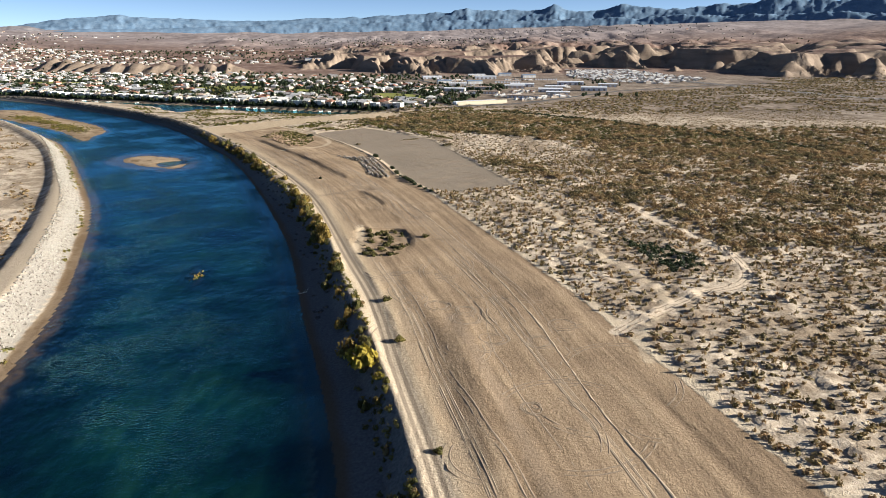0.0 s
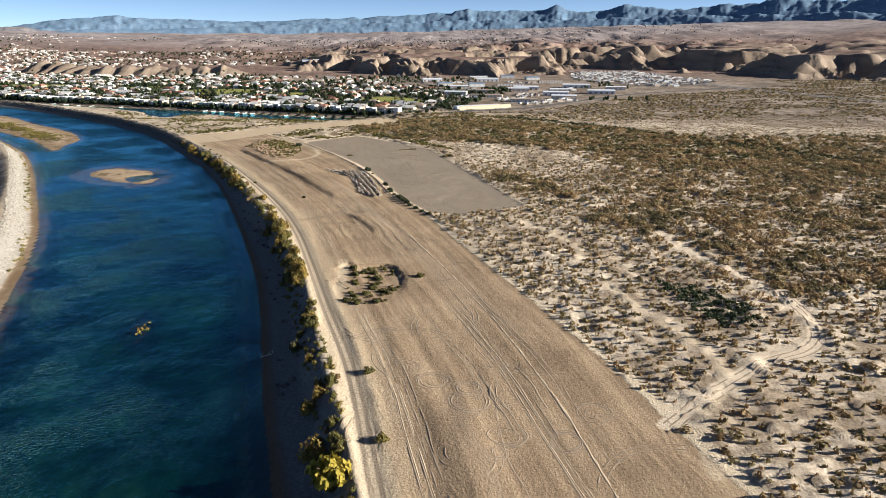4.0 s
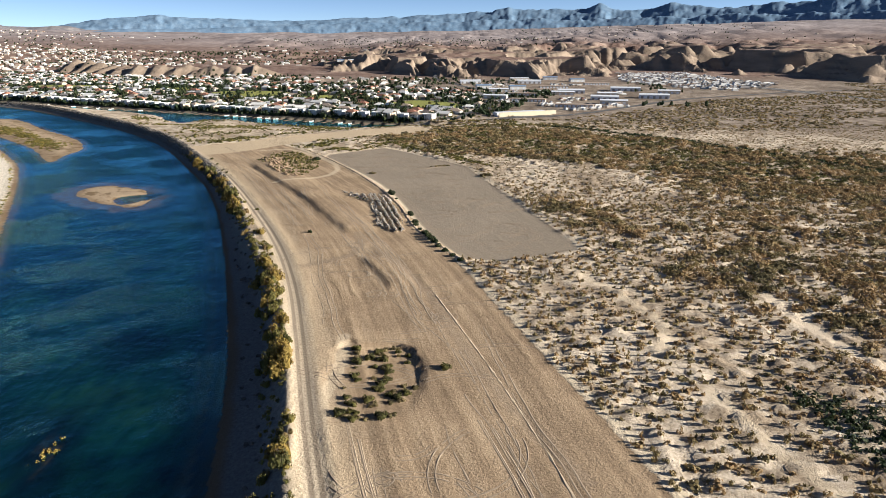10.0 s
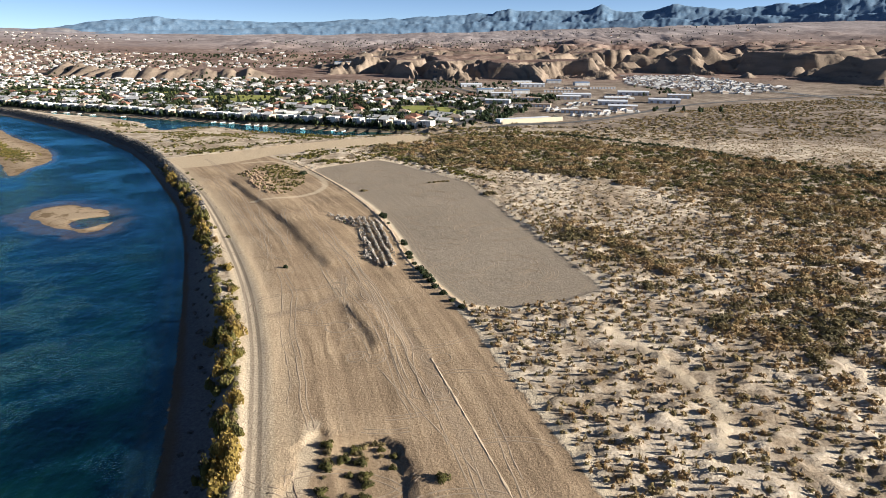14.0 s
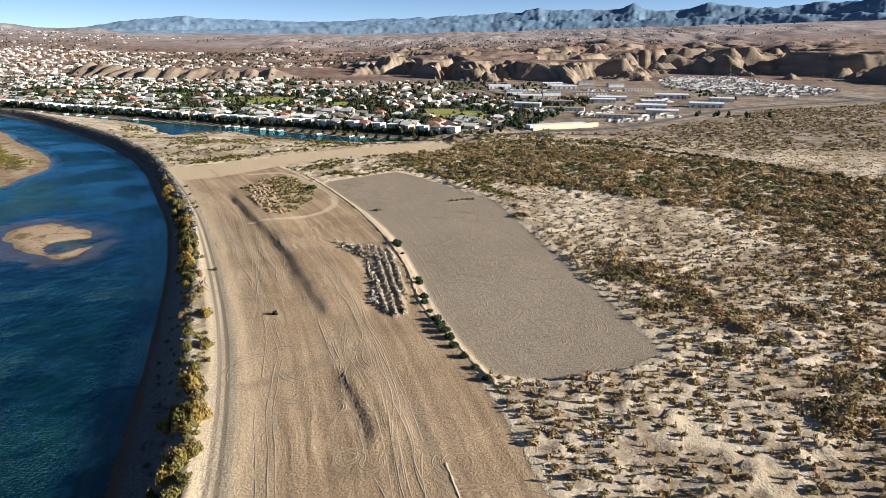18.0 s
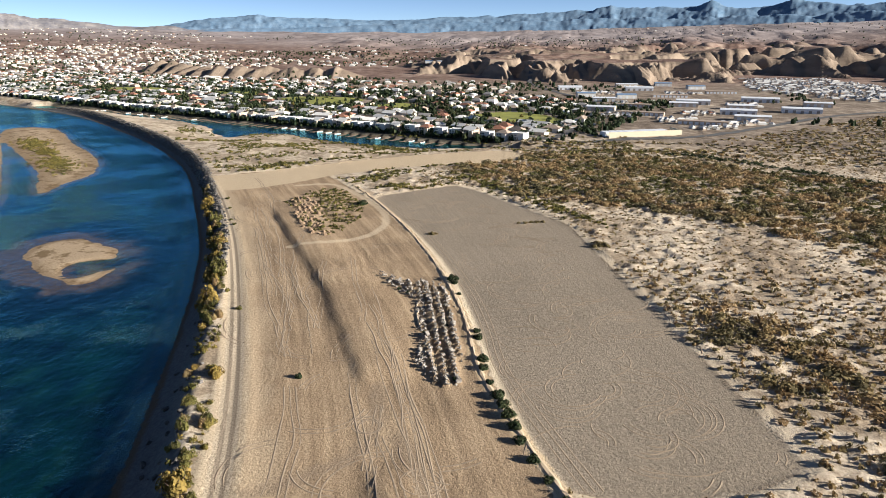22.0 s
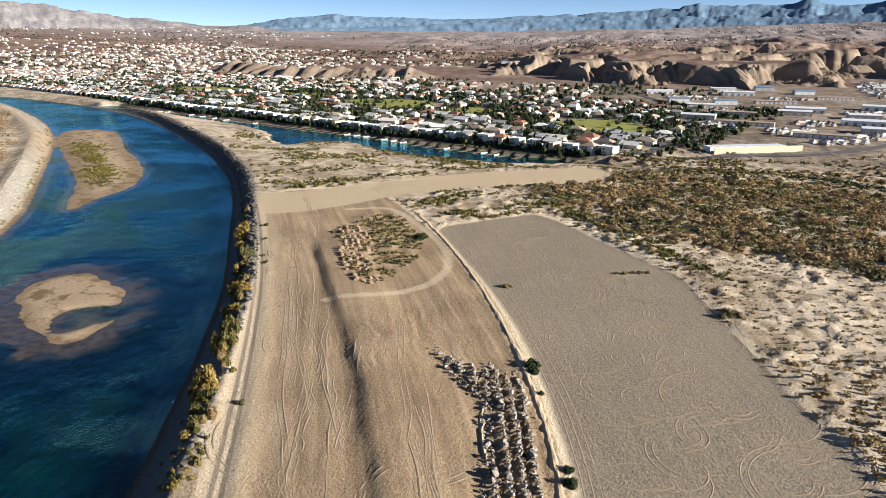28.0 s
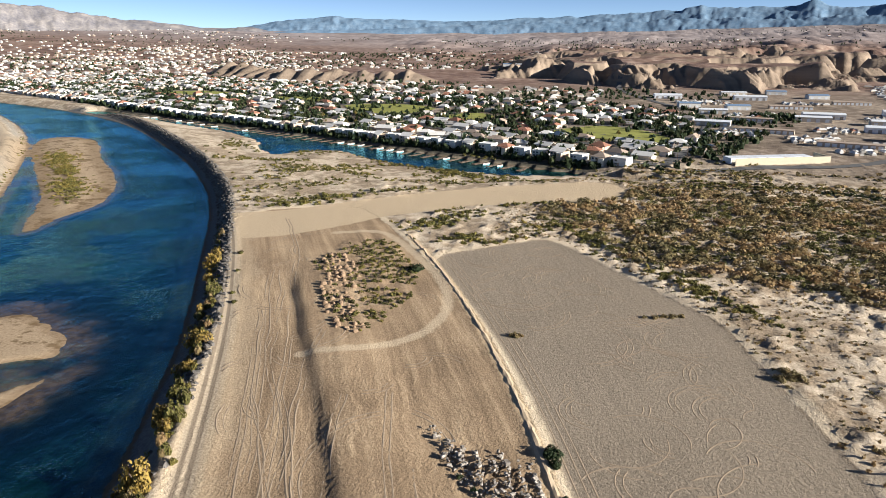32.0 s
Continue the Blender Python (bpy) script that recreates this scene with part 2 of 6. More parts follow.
def land(x, y):
    """Height and the zones of the ground at the given places."""
    x, y = np.asarray(x, float), np.asarray(y, float)
    z = {}
    z["river"] = area_dist(x, y, river_line)
    z["lagoon"] = area_dist(x, y, lagoon_line)
    z["road"], z["along"] = line_dist(x, y, road_line, 70.0)
    z["flat"] = area_dist(x, y, flat_line)
    z["field"] = area_dist(x, y, field_line)
    z["sand"] = area_dist(x, y, sand_line)
    z["west"], _ = line_dist(x, y, west_line, 70.0)
    z["trail"], _ = line_dist(x, y, trail_line, 70.0)
    z["trail"] = np.abs(z["trail"])
    berm, _ = line_dist(x, y, berm_line, 70.0)
    swale, swale_run = line_dist(x, y, swale_line, 70.0)
    pit, mounds = area_dist(x, y, pit_line), area_dist(x, y, mounds_line)
    z["worn"] = np.minimum.reduce([np.abs(line_dist(x, y, w, 40.0)[0]) for w in worn_lines])
    z["pale"] = np.minimum.reduce([np.abs(line_dist(x, y, w, 40.0)[0]) for w in pale_lines])
    z["berm"], z["pit"] = np.abs(berm), pit
    west_side = x < np.interp(y, bank_w[::-1, 1], bank_w[::-1, 0]) + 5
    z["isle"] = np.maximum(area_dist(x, y, bar_line), area_dist(x, y, islet_line))
    open_land = (1 - smooth(-6, 2, z["flat"])) * (1 - smooth(-4, 1, z["field"])) * (1 - smooth(-3, 1, z["sand"]))
    open_land *= smooth(10, 24, np.abs(z["road"])) * smooth(16, 40, -z["river"]) * (1 - smooth(700, 1000, y))
    z["scrub"] = open_land
    # rolling ground and hummocks
    h = 0.5 * (fbm(x / 60, y / 60, 3, 3) - 0.5) + 0.22 * (fbm(x / 5, y / 5, 3, 5) - 0.5) * (1 - 0.75 * smooth(-1, 3, np.maximum(z["flat"], z["field"])))
    h += open_land * (0.55 * (fbm(x / 8, y / 6, 2, 11) - 0.45) + 1.5 * np.maximum(0, fbm(x / 3.4, y / 3.0, 2, 14) - 0.52) * 2 + 1.2 * (fbm(x / 45, y / 45, 2, 12) - 0.4))
    # graded streaks along the flat, the drop along its middle and the windrow
    inside = smooth(0, 6, z["flat"])
    h += inside * 0.42 * (fbm((np.abs(z["road"]) + 5 * fbm(x / 40, y / 40, 2, 22)) / 3.2, z["along"] / 80, 3, 21, 0.6) - 0.5)
    h += inside * 1.0 * smooth(-1.6, 1.4, swale + 2.0 * (fbm(x / 15, y / 15, 3, 24) - 0.5)) * smooth(8, 40, swale_run) * (1 - smooth(6, 26, swale)) * (1 - smooth(195, 205, swale_run)) * (0.8 + 0.4 * fbm(x / 12, y / 12, 2, 23))
    h += inside * 0.9 * np.exp(-(((x - 14 - 0.1 * (127 - y)) / 5) ** 2)) * smooth(80, 100, y) * (1 - smooth(150, 170, y))
    h += 0.32 * np.exp(-((berm / 1.6) ** 2)) * (0.4 + fbm(x / 5, y / 5, 2, 9))
    h -= 0.08 * smooth(-2, 3, z["field"])
    h += 0.3 * np.exp(-(((np.abs(z["road"]) - 3.6) / 1.2) ** 2)) * (0.3 + fbm(x / 7, y / 7, 2, 31)) - 0.15 * (np.abs(z["road"]) < 2.4)
    h -= (0.5 + 0.45 * smooth(-23, -13, x)) * smooth(-0.4, 0.5, pit + 3.0 * (fbm(x / 5, y / 5, 2, 41) - 0.5)) * smooth(222, 256, y)
    h += smooth(0, 5, mounds) * (0.9 * (fbm(x / 5, y / 5, 2, 51) - 0.4))
    rub = area_dist(x, y, np.array(RUBBLE, float))
    rows_at = (x + 25) * 0.966 + (y - 400) * 0.26 + 1.1 * (fbm(x / 7, y / 7, 2, 171) - 0.5)
    h += smooth(0, 1.5, rub) * 0.9 * np.maximum(0, 0.15 - np.cos(2 * np.pi * rows_at / 2.7))
    notch, _ = line_dist(x, y, np.array([(-32, 340), (-28, 329), (-19, 310), (-16, 300)], float), 40.0)
    h += inside * 0.7 * smooth(-1.4, 1.3, notch + 2.5 * (fbm(x / 6, y / 6, 2, 25) - 0.5)) * (1 - smooth(3, 12, notch)) * (1 - smooth(12, 20, np.hypot(x + 24, y - 320)))
    # levee of the west bank
    h = np.where(west_side, h + 2.2 * (1 - smooth(3.5, 9, np.abs(z["west"]))) * smooth(6, 14, -z["river"]), h)
    # far ground: the town's terrace, bluffs and the long slope up to the mountains
    foot, run = line_dist(x, y, np.array(BLUFF_FOOT, float))
    bend = 70 * (fbm(x / 150, y / 110, 2, 60) - 0.5)
    lean = x + 0.3 * (y - 1500) + bend
    spur = saw(lean / 185 + 1.5 * vnoise(x / 260, y / 300, 61))
    gully = saw(lean / 84 - y / 170 + 1.8 * vnoise(x / 85, y / 95, 62))
    rill = saw(lean / 18 + y / 70 + 1.2 * vnoise(x / 40, y / 40, 65))
    crest = (32 + 24 * fbm(x / 210, y / 190, 2, 64)) * (0.62 + 0.38 * smooth(120, 520, x))
    reach = foot + 105 - 150 * (0.45 + 0.6 * vnoise(x / 190, y / 230, 63)) * spur - 36 * gully - 12 * rill
    gorge = 1 - np.abs(2 * fbm(x / 170, y / 120, 3, 66) - 1)
    reach = np.minimum(reach, 12 + 360 * np.maximum(0, 0.97 - gorge) + 60 * smooth(600, 1300, foot) - 20 * gully - 9 * rill)
    ramp = np.clip(reach / (crest * 2.3), 0, 1 + 0.10 * (1 - gully))
    h += np.where(y > 1000, smooth(-420, -230, x) * ramp * crest * (1 - 0.75 * smooth(250, 1300, foot)), 0)
    h += np.where(y > 1000, smooth(120, 450, foot) * (1 - smooth(1500, 2600, foot)) * 22 * (np.abs(2 * fbm(x / 150, y / 80, 3, 68) - 1) - 0.3), 0)
    low, low_run = line_dist(x, y, np.array(LOW_RIDGE, float))
    h += 25 * (1 - np.clip((np.abs(low) - 6 + 22 * saw(low_run / 44 + vnoise(x / 70, y / 70, 71)) + 8 * saw(low_run / 17)) / 52, 0, 1)) * (y > 1200) * (0.6 + 0.5 * vnoise(x / 120, y / 120, 72))
    back = np.hypot(x, y - 150)
    h += smooth(1300, 5000, back) * (112 + 62 * smooth(-600, 2400, x) + 14 * smooth(1000, 3000, -x)) * (y > 0)
    h += (back > 1700) * smooth(1700, 2600, back) * (20 * (fbm(x / 260, y / 180, 4, 81) - 0.55))
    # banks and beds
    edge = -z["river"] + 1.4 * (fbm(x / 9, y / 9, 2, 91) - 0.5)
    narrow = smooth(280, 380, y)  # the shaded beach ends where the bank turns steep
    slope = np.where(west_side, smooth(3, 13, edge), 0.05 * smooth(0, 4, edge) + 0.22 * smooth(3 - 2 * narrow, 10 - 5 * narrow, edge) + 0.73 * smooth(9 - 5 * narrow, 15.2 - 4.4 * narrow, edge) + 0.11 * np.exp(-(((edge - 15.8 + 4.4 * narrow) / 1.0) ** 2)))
    h = RIVER_Z + 0.06 + (h - RIVER_Z - 0.06) * slope
    bed = RIVER_Z - 3.4 * smooth(-1, 22, z["river"]) - 0.05
    bed += 0.9 * (fbm(x / 14, y / 22, 3, 95) - 0.5) * smooth(3, 20, z["river"])
    shoal = area_dist(x, y, bar_line) + 2.5 * (fbm(x / 13, y / 13, 2, 96) - 0.5)
    shoal2 = area_dist(x, y, islet_line) + 5 * (fbm(x / 8, y / 8, 3, 97) - 0.5)
    pool = area_dist(x, y, pool_line)
    bed = np.maximum(bed, RIVER_Z + np.where(shoal > 0, 0.22 * smooth(0, 9, shoal) + 0.65 * smooth(9, 20, shoal), np.minimum(0, shoal * 0.22)) - 0.02)
    bed = np.maximum(bed, RIVER_Z + np.where(shoal2 > 0, 0.45 * smooth(0, 6, shoal2), np.minimum(0, shoal2 * 0.055)) - 0.03 - 0.8 * smooth(-1.5, 1.5, pool))
    bed = np.maximum(bed, RIVER_Z - 0.22 - 0.5 * (((x + 82) * -0.3 + (y - 219) * 0.95) / 10) ** 2 - 0.5 * (((x + 82) * 0.95 + (y - 219) * 0.3) / 3.4) ** 2)
    h = np.where(z["river"] > 0, bed, h)
    lag = z["lagoon"]
    h = np.where(y > 700, RIVER_Z - 1.8 + (h - RIVER_Z + 1.8) * smooth(-0.5, 8, -lag + 1.5 * (fbm(x / 8, y / 8, 2, 98) - 0.5)), h)
    # low ground round the lagoon
    south = y < np.interp(x, [-640, -45, 60], [975, 755, 735])
    low = np.where(south, smooth(-75, -12, lag), smooth(-26, -6, lag)) * (y > 600) * (z["river"] < -14) * 1.0
    h = np.where(lag < 0, h + (np.where(south, -4.1, -3.2) + 0.5 * (fbm(x / 14, y / 14, 2, 99) - 0.5) - h) * low * smooth(14, 45, -z["river"]) * smooth(4, 25, -z["sand"]), h)
    z["h"] = h
    return z


def height(x, y):
    return land(np.atleast_1d(np.asarray(x, float)), np.atleast_1d(np.asarray(y, float)))["h"]


# ---- mesh helpers ----
def mesh_of(name, verts, faces, mats=(), smooth_faces=False, index=None, floats=None):
    me = bpy.data.meshes.new(name)
    verts, faces = np.asarray(verts, np.float32), np.asarray(faces, np.int32)
    n = faces.shape[1]
    me.vertices.add(len(verts))
    me.vertices.foreach_set("co", verts.ravel())
    me.loops.add(faces.size)
    me.loops.foreach_set("vertex_index", faces.ravel())
    me.polygons.add(len(faces))
    me.polygons.foreach_set("loop_start", np.arange(0, faces.size, n, dtype=np.int32))
    me.polygons.foreach_set("use_smooth", np.full(len(faces), smooth_faces))
    for m in mats:
        me.materials.append(m)
    if index is not None:
        me.polygons.foreach_set("material_index", np.asarray(index, np.int32))
    for key, values in (floats or {}).items():
        me.attributes.new(key, "FLOAT", "POINT").data.foreach_set("value", np.asarray(values, np.float32))
    me.update(calc_edges=True)
    return me


def part(name, bm, material, parent=None, label="", smooth_faces=False):
    """One mesh object out of a bmesh, under a thing or a part."""
    me = bpy.data.meshes.new(name)
    bm.to_mesh(me)
    bm.free()
    me.materials.append(material)
    if smooth_faces:
        me.polygons.foreach_set("use_smooth", np.full(len(me.polygons), True))
    ob = new(name, me)
    ob.parent = parent
    return tagged(ob, label)


def box(bm, x0, y0, z0, x1, y1, z1):
    m = Matrix.Translation(((x0 + x1) / 2, (y0 + y1) / 2, (z0 + z1) / 2)) @ Matrix.Diagonal((x1 - x0, y1 - y0, z1 - z0, 1))
    bmesh.ops.create_cube(bm, size=1, matrix=m)
    return bm

# ---- materials ----
def mat(name):
    m = bpy.data.materials.new(name)
    m.use_nodes = True
    t = m.node_tree
    b = t.nodes["Principled BSDF"]
    b.inputs["Roughness"].default_value = 0.9
    b.inputs["Specular IOR Level"].default_value = 0.25
    return m, t, b


class Net:
    """Short forms for wiring a node tree."""

    def __init__(self, tree):
        self.t = tree

    def put(self, socket, value):
        if hasattr(value, "is_linked"):
            self.t.links.new(value, socket)
        elif value is not None:
            socket.default_value = value

    def attr(self, name):
        n = self.t.nodes.new("ShaderNodeAttribute")
        n.attribute_name = name
        return n.outputs["Fac"]

    def math(self, op, a, b=None, c=None, clamp=False):
        n = self.t.nodes.new("ShaderNodeMath")
        n.operation, n.use_clamp = op, clamp
        for s, v in zip(n.inputs, (a, b, c)):
            self.put(s, v)
        return n.outputs[0]

    def step(self, x, a, b):
        """0 to 1 as x goes from a to b."""
        n = self.t.nodes.new("ShaderNodeMapRange")
        n.interpolation_type = "SMOOTHSTEP"
        for s, v in zip(n.inputs, (x, a, b, 0.0, 1.0)):
            self.put(s, v)
        return n.outputs[0]

    def noise(self, scale, detail=3.0, vector=None, rough=0.55):
        n = self.t.nodes.new("ShaderNodeTexNoise")
        self.put(n.inputs["Vector"], vector if vector is not None else self.place())
        n.inputs["Scale"].default_value, n.inputs["Detail"].default_value, n.inputs["Roughness"].default_value = scale, detail, rough
        return n.outputs["Fac"]

    def place(self):
        return self.t.nodes.new("ShaderNodeNewGeometry").outputs["Position"]

    def xyz(self, v):
        n = self.t.nodes.new("ShaderNodeSeparateXYZ")
        self.t.links.new(v, n.inputs[0])
        return n.outputs

    def join(self, x, y, z=0.0):
        n = self.t.nodes.new("ShaderNodeCombineXYZ")
        for s, v in zip(n.inputs, (x, y, z)):
            self.put(s, v)
        return n.outputs[0]

    def mix(self, f, a, b):
        n = self.t.nodes.new("ShaderNodeMix")
        n.data_type = "RGBA"
        self.put(n.inputs["Factor"], f)
        for s, v in ((n.inputs[6], a), (n.inputs[7], b)):
            self.put(s, (*v, 1.0) if isinstance(v, tuple) else v)
        return n.outputs[2]

    def ramp(self, f, *stops):
        n = self.t.nodes.new("ShaderNodeValToRGB")
        self.put(n.inputs[0], f)
        e = n.color_ramp.elements
        while len(e) < len(stops):
            e.new(0.5)
        for s, (at, c) in zip(e, stops):
            s.position, s.color = at, (*c, 1.0)
        return n.outputs[0]

    def bump(self, height, strength, distance):
        n = self.t.nodes.new("ShaderNodeBump")
        n.inputs["Strength"].default_value, n.inputs["Distance"].default_value = strength, distance
        self.put(n.inputs["Height"], height)
        return n.outputs[0]


def plain(name, color, vary=0.12, scale=1.5, rough=0.9, bump=0.0, spec=0.25, metal=0.0, pick=0.0):
    """A weathered surface: its colour, broken up by noise at two scales; pick shifts it from object to object."""
    m, t, b = mat(name)
    g = Net(t)
    v = g.math("ADD", g.math("MULTIPLY", g.noise(scale), 0.6), g.math("MULTIPLY", g.noise(scale * 9), 0.4))
    lo, hi = tuple(c * (1 - vary) for c in color), tuple(min(1, c * (1 + vary)) for c in color)
    c = g.ramp(v, (0.3, lo), (0.7, hi))
    if pick:
        r = t.nodes.new("ShaderNodeObjectInfo").outputs["Random"]
        c = g.mix(g.math("MULTIPLY", r, pick), c, (0.5, 0.42, 0.33))
    g.put(b.inputs["Base Color"], c)
    b.inputs["Roughness"].default_value, b.inputs["Specular IOR Level"].default_value, b.inputs["Metallic"].default_value = rough, spec, metal
    if bump:
        g.put(b.inputs["Normal"], g.bump(v, 0.6, bump))
    return m


def leafy(name, *stops):
    """Leaves: the colour varies from plant to plant (tint) and from leaf to leaf."""
    m, t, b = mat(name)
    g = Net(t)
    isle = t.nodes.new("ShaderNodeNewGeometry").outputs["Random Per Island"]
    r = t.nodes.new("ShaderNodeObjectInfo").outputs["Random"]
    f = g.math("ADD", g.attr("tint"), g.math("ADD", g.math("MULTIPLY", isle, 0.2), g.math("MULTIPLY", r, 0.4)))
    g.put(b.inputs["Base Color"], g.ramp(g.math("MULTIPLY", f, 0.62), *stops))
    b.inputs["Roughness"].default_value, b.inputs["Specular IOR Level"].default_value = 0.75, 0.15
    thin, both = t.nodes.new("ShaderNodeBsdfTranslucent"), t.nodes.new("ShaderNodeMixShader")
    t.links.new(b.inputs["Base Color"].links[0].from_socket, thin.inputs[0])
    both.inputs[0].default_value = 0.22
    t.links.new(b.outputs[0], both.inputs[1])
    t.links.new(thin.outputs[0], both.inputs[2])
    t.links.new(both.outputs[0], t.nodes["Material Output"].inputs[0])
    return m


def make_ground():
    m, t, b = mat("desert_ground")
    g = Net(t)
    pos = g.place()
    x, y, z = g.xyz(pos)
    ragged = g.math("MULTIPLY", g.math("SUBTRACT", g.noise(0.35, 4.0), 0.5), 5.0)
    fine, grit, broad = g.noise(1.3, 4.0), g.noise(7.0, 3.0), g.noise(0.03, 3.0)
    road, along = g.attr("road"), g.attr("along")
    streak = g.noise(1.0, 4.0, g.join(g.math("MULTIPLY", road, 0.33), g.math("MULTIPLY", along, 0.012)), 0.65)
    streak2 = g.noise(1.0, 3.0, g.join(g.math("MULTIPLY", g.math("ADD", road, g.math("MULTIPLY", g.noise(0.06, 2.0), 9.0)), 0.75), g.math("MULTIPLY", along, 0.035), 4.0), 0.6)
    mixed = g.math("ADD", g.math("MULTIPLY", fine, 0.6), g.math("MULTIPLY", grit, 0.4))
    # open desert: pale wind-blown sand with litter
    c = g.ramp(mixed, (0.37, (0.38, 0.30, 0.21)), (0.49, (0.53, 0.43, 0.315)), (0.61, (0.63, 0.53, 0.40)))
    patch = g.math("ADD", g.math("MULTIPLY", broad, 0.5), g.math("MULTIPLY", g.noise(0.16, 4.0), 0.5))
    c = g.mix(g.step(patch, 0.43, 0.56), c, g.ramp(mixed, (0.37, (0.19, 0.14, 0.093)), (0.63, (0.40, 0.31, 0.212))))
    # town earth and far slopes
    far = g.ramp(g.math("ADD", g.math("MULTIPLY", g.noise(0.006, 5.0), 0.5), g.math("MULTIPLY", g.noise(0.05, 4.0), 0.5)), (0.38, (0.095, 0.060, 0.048)), (0.5, (0.195, 0.125, 0.095)), (0.62, (0.31, 0.228, 0.178)))
    plainland = g.ramp(g.math("ADD", g.math("MULTIPLY", g.noise(0.014, 4.0), 0.45), g.math("MULTIPLY", g.noise(0.09, 4.0), 0.55)), (0.38, (0.125, 0.093, 0.068)), (0.5, (0.215, 0.166, 0.122)), (0.62, (0.36, 0.29, 0.22)))
    # ground beyond 2300 m pales to grey: distance haze put into the colour
    haze_pale = g.ramp(g.math("ADD", g.math("MULTIPLY", g.noise(0.004, 4.0), 0.5), g.math("MULTIPLY", g.noise(0.03, 4.0), 0.5)), (0.38, (0.19, 0.155, 0.145)), (0.62, (0.37, 0.315, 0.295)))
    far = g.mix(g.step(y, 2300.0, 3500.0), far, haze_pale)
    far = g.mix(g.step(y, 1250.0, 1600.0), plainland, far)
    c = g.mix(g.step(g.math("ADD", g.math("MULTIPLY", x, 0.372), g.math("MULTIPLY", y, 0.928)), 690.0, 790.0), c, far)
    # bluffs of pale layered silt
    silt = g.ramp(g.noise(1.0, 3.0, g.join(g.math("MULTIPLY", x, 0.01), g.math("MULTIPLY", y, 0.01), g.math("MULTIPLY", z, 0.06))), (0.35, (0.185, 0.138, 0.10)), (0.65, (0.29, 0.222, 0.162)))
    c = g.mix(g.attr("bluff"), c, silt)

    # graded streaks come and go
    graded = g.math("MULTIPLY", g.step(g.noise(0.022, 3.0), 0.46, 0.62), g.step(g.attr("flat"), 0.0, 3.0))
    tone = g.math("ADD", g.math("MULTIPLY", streak, 0.30), g.math("ADD", g.math("MULTIPLY", g.math("ADD", g.math("MULTIPLY", g.math("SUBTRACT", streak2, 0.5), graded), 0.5), 0.24), g.math("ADD", g.math("MULTIPLY", mixed, 0.24), g.math("MULTIPLY", g.noise(0.035, 5.0, None, 0.6), 0.22))))
    grade = g.ramp(tone, (0.41, (0.172, 0.118, 0.072)), (0.5, (0.304, 0.214, 0.131)), (0.60, (0.49, 0.358, 0.222)))
    inflat = g.step(g.math("ADD", g.attr("flat"), g.math("MULTIPLY", ragged, 0.6)), -0.6, 0.6)
    loose = g.step(g.math("ADD", g.math("ABSOLUTE", road), g.math("MULTIPLY", g.math("SUBTRACT", g.noise(0.07, 4.0), 0.5), 26.0)), 13.0, 5.0)
    grade = g.mix(g.math("MULTIPLY", loose, 0.6), grade, g.ramp(mixed, (0.38, (0.37, 0.278, 0.178)), (0.62, (0.52, 0.40, 0.262))))
    c = g.mix(inflat, c, grade)
    # grey graded field
    combed = g.noise(1.0, 4.0, g.join(g.math("ADD", g.math("MULTIPLY", x, 0.85), g.math("MULTIPLY", y, 0.32)), g.math("SUBTRACT", g.math("MULTIPLY", y, 0.03), g.math("MULTIPLY", x, 0.011))), 0.6)
    grey = g.ramp(g.math("ADD", g.math("MULTIPLY", combed, 0.16), g.math("ADD", g.math("MULTIPLY", g.noise(0.02, 2.0), 0.12), g.math("MULTIPLY", mixed, 0.70))), (0.39, (0.185, 0.148, 0.108)), (0.61, (0.325, 0.262, 0.19)))
    infield = g.step(g.attr("field"), -0.5, 2.0)
    rim = g.math("MULTIPLY", g.step(g.math("ADD", g.attr("flat"), g.math("MULTIPLY", ragged, 0.7)), -4.5, -2.0), 1.0)
    c = g.mix(g.math("MULTIPLY", rim, g.math("SUBTRACT", 0.85, inflat, None, True)), c, (0.60, 0.485, 0.335))
    c = g.mix(infield, c, grey)
    lip = g.math("MULTIPLY", g.step(g.math("ADD", g.attr("field"), g.math("MULTIPLY", ragged, 0.6)), -4.0, -2.0), g.step(g.attr("field"), 0.3, -0.3))
    c = g.mix(g.math("MULTIPLY", lip, g.math("SUBTRACT", 0.8, inflat, None, True)), c, (0.56, 0.45, 0.315))
    # planted slope under the waterfront houses, darkened further by shade put into its colour
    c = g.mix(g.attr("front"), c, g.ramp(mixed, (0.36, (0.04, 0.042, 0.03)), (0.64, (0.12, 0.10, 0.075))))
    sand = g.ramp(mixed, (0.38, (0.40, 0.30, 0.19)), (0.62, (0.55, 0.43, 0.285)))
    c = g.mix(g.step(g.math("ADD", g.attr("sand"), g.math("MULTIPLY", ragged, 0.5)), -0.5, 1.0), c, sand)
    berm = g.step(g.math("ADD", g.attr("berm"), g.math("MULTIPLY", ragged, 0.45)), 2.0, 0.9)
    c = g.mix(g.math("MULTIPLY", berm, 0.8), c, (0.525, 0.386, 0.235))
    worn = g.step(g.math("ADD", g.attr("worn"), g.math("MULTIPLY", ragged, 0.9)), 3.2, 0.6)
    c = g.mix(g.math("MULTIPLY", worn, 0.55), c, (0.235, 0.175, 0.12))
    pale = g.step(g.math("ADD", g.attr("pale"), g.math("MULTIPLY", ragged, 0.5)), 2.4, 1.0)
    c = g.mix(g.math("MULTIPLY", pale, 0.55), c, (0.58, 0.465, 0.32))
    # two-track road with a pale crown and shoulders
    off = g.math("ABSOLUTE", road)
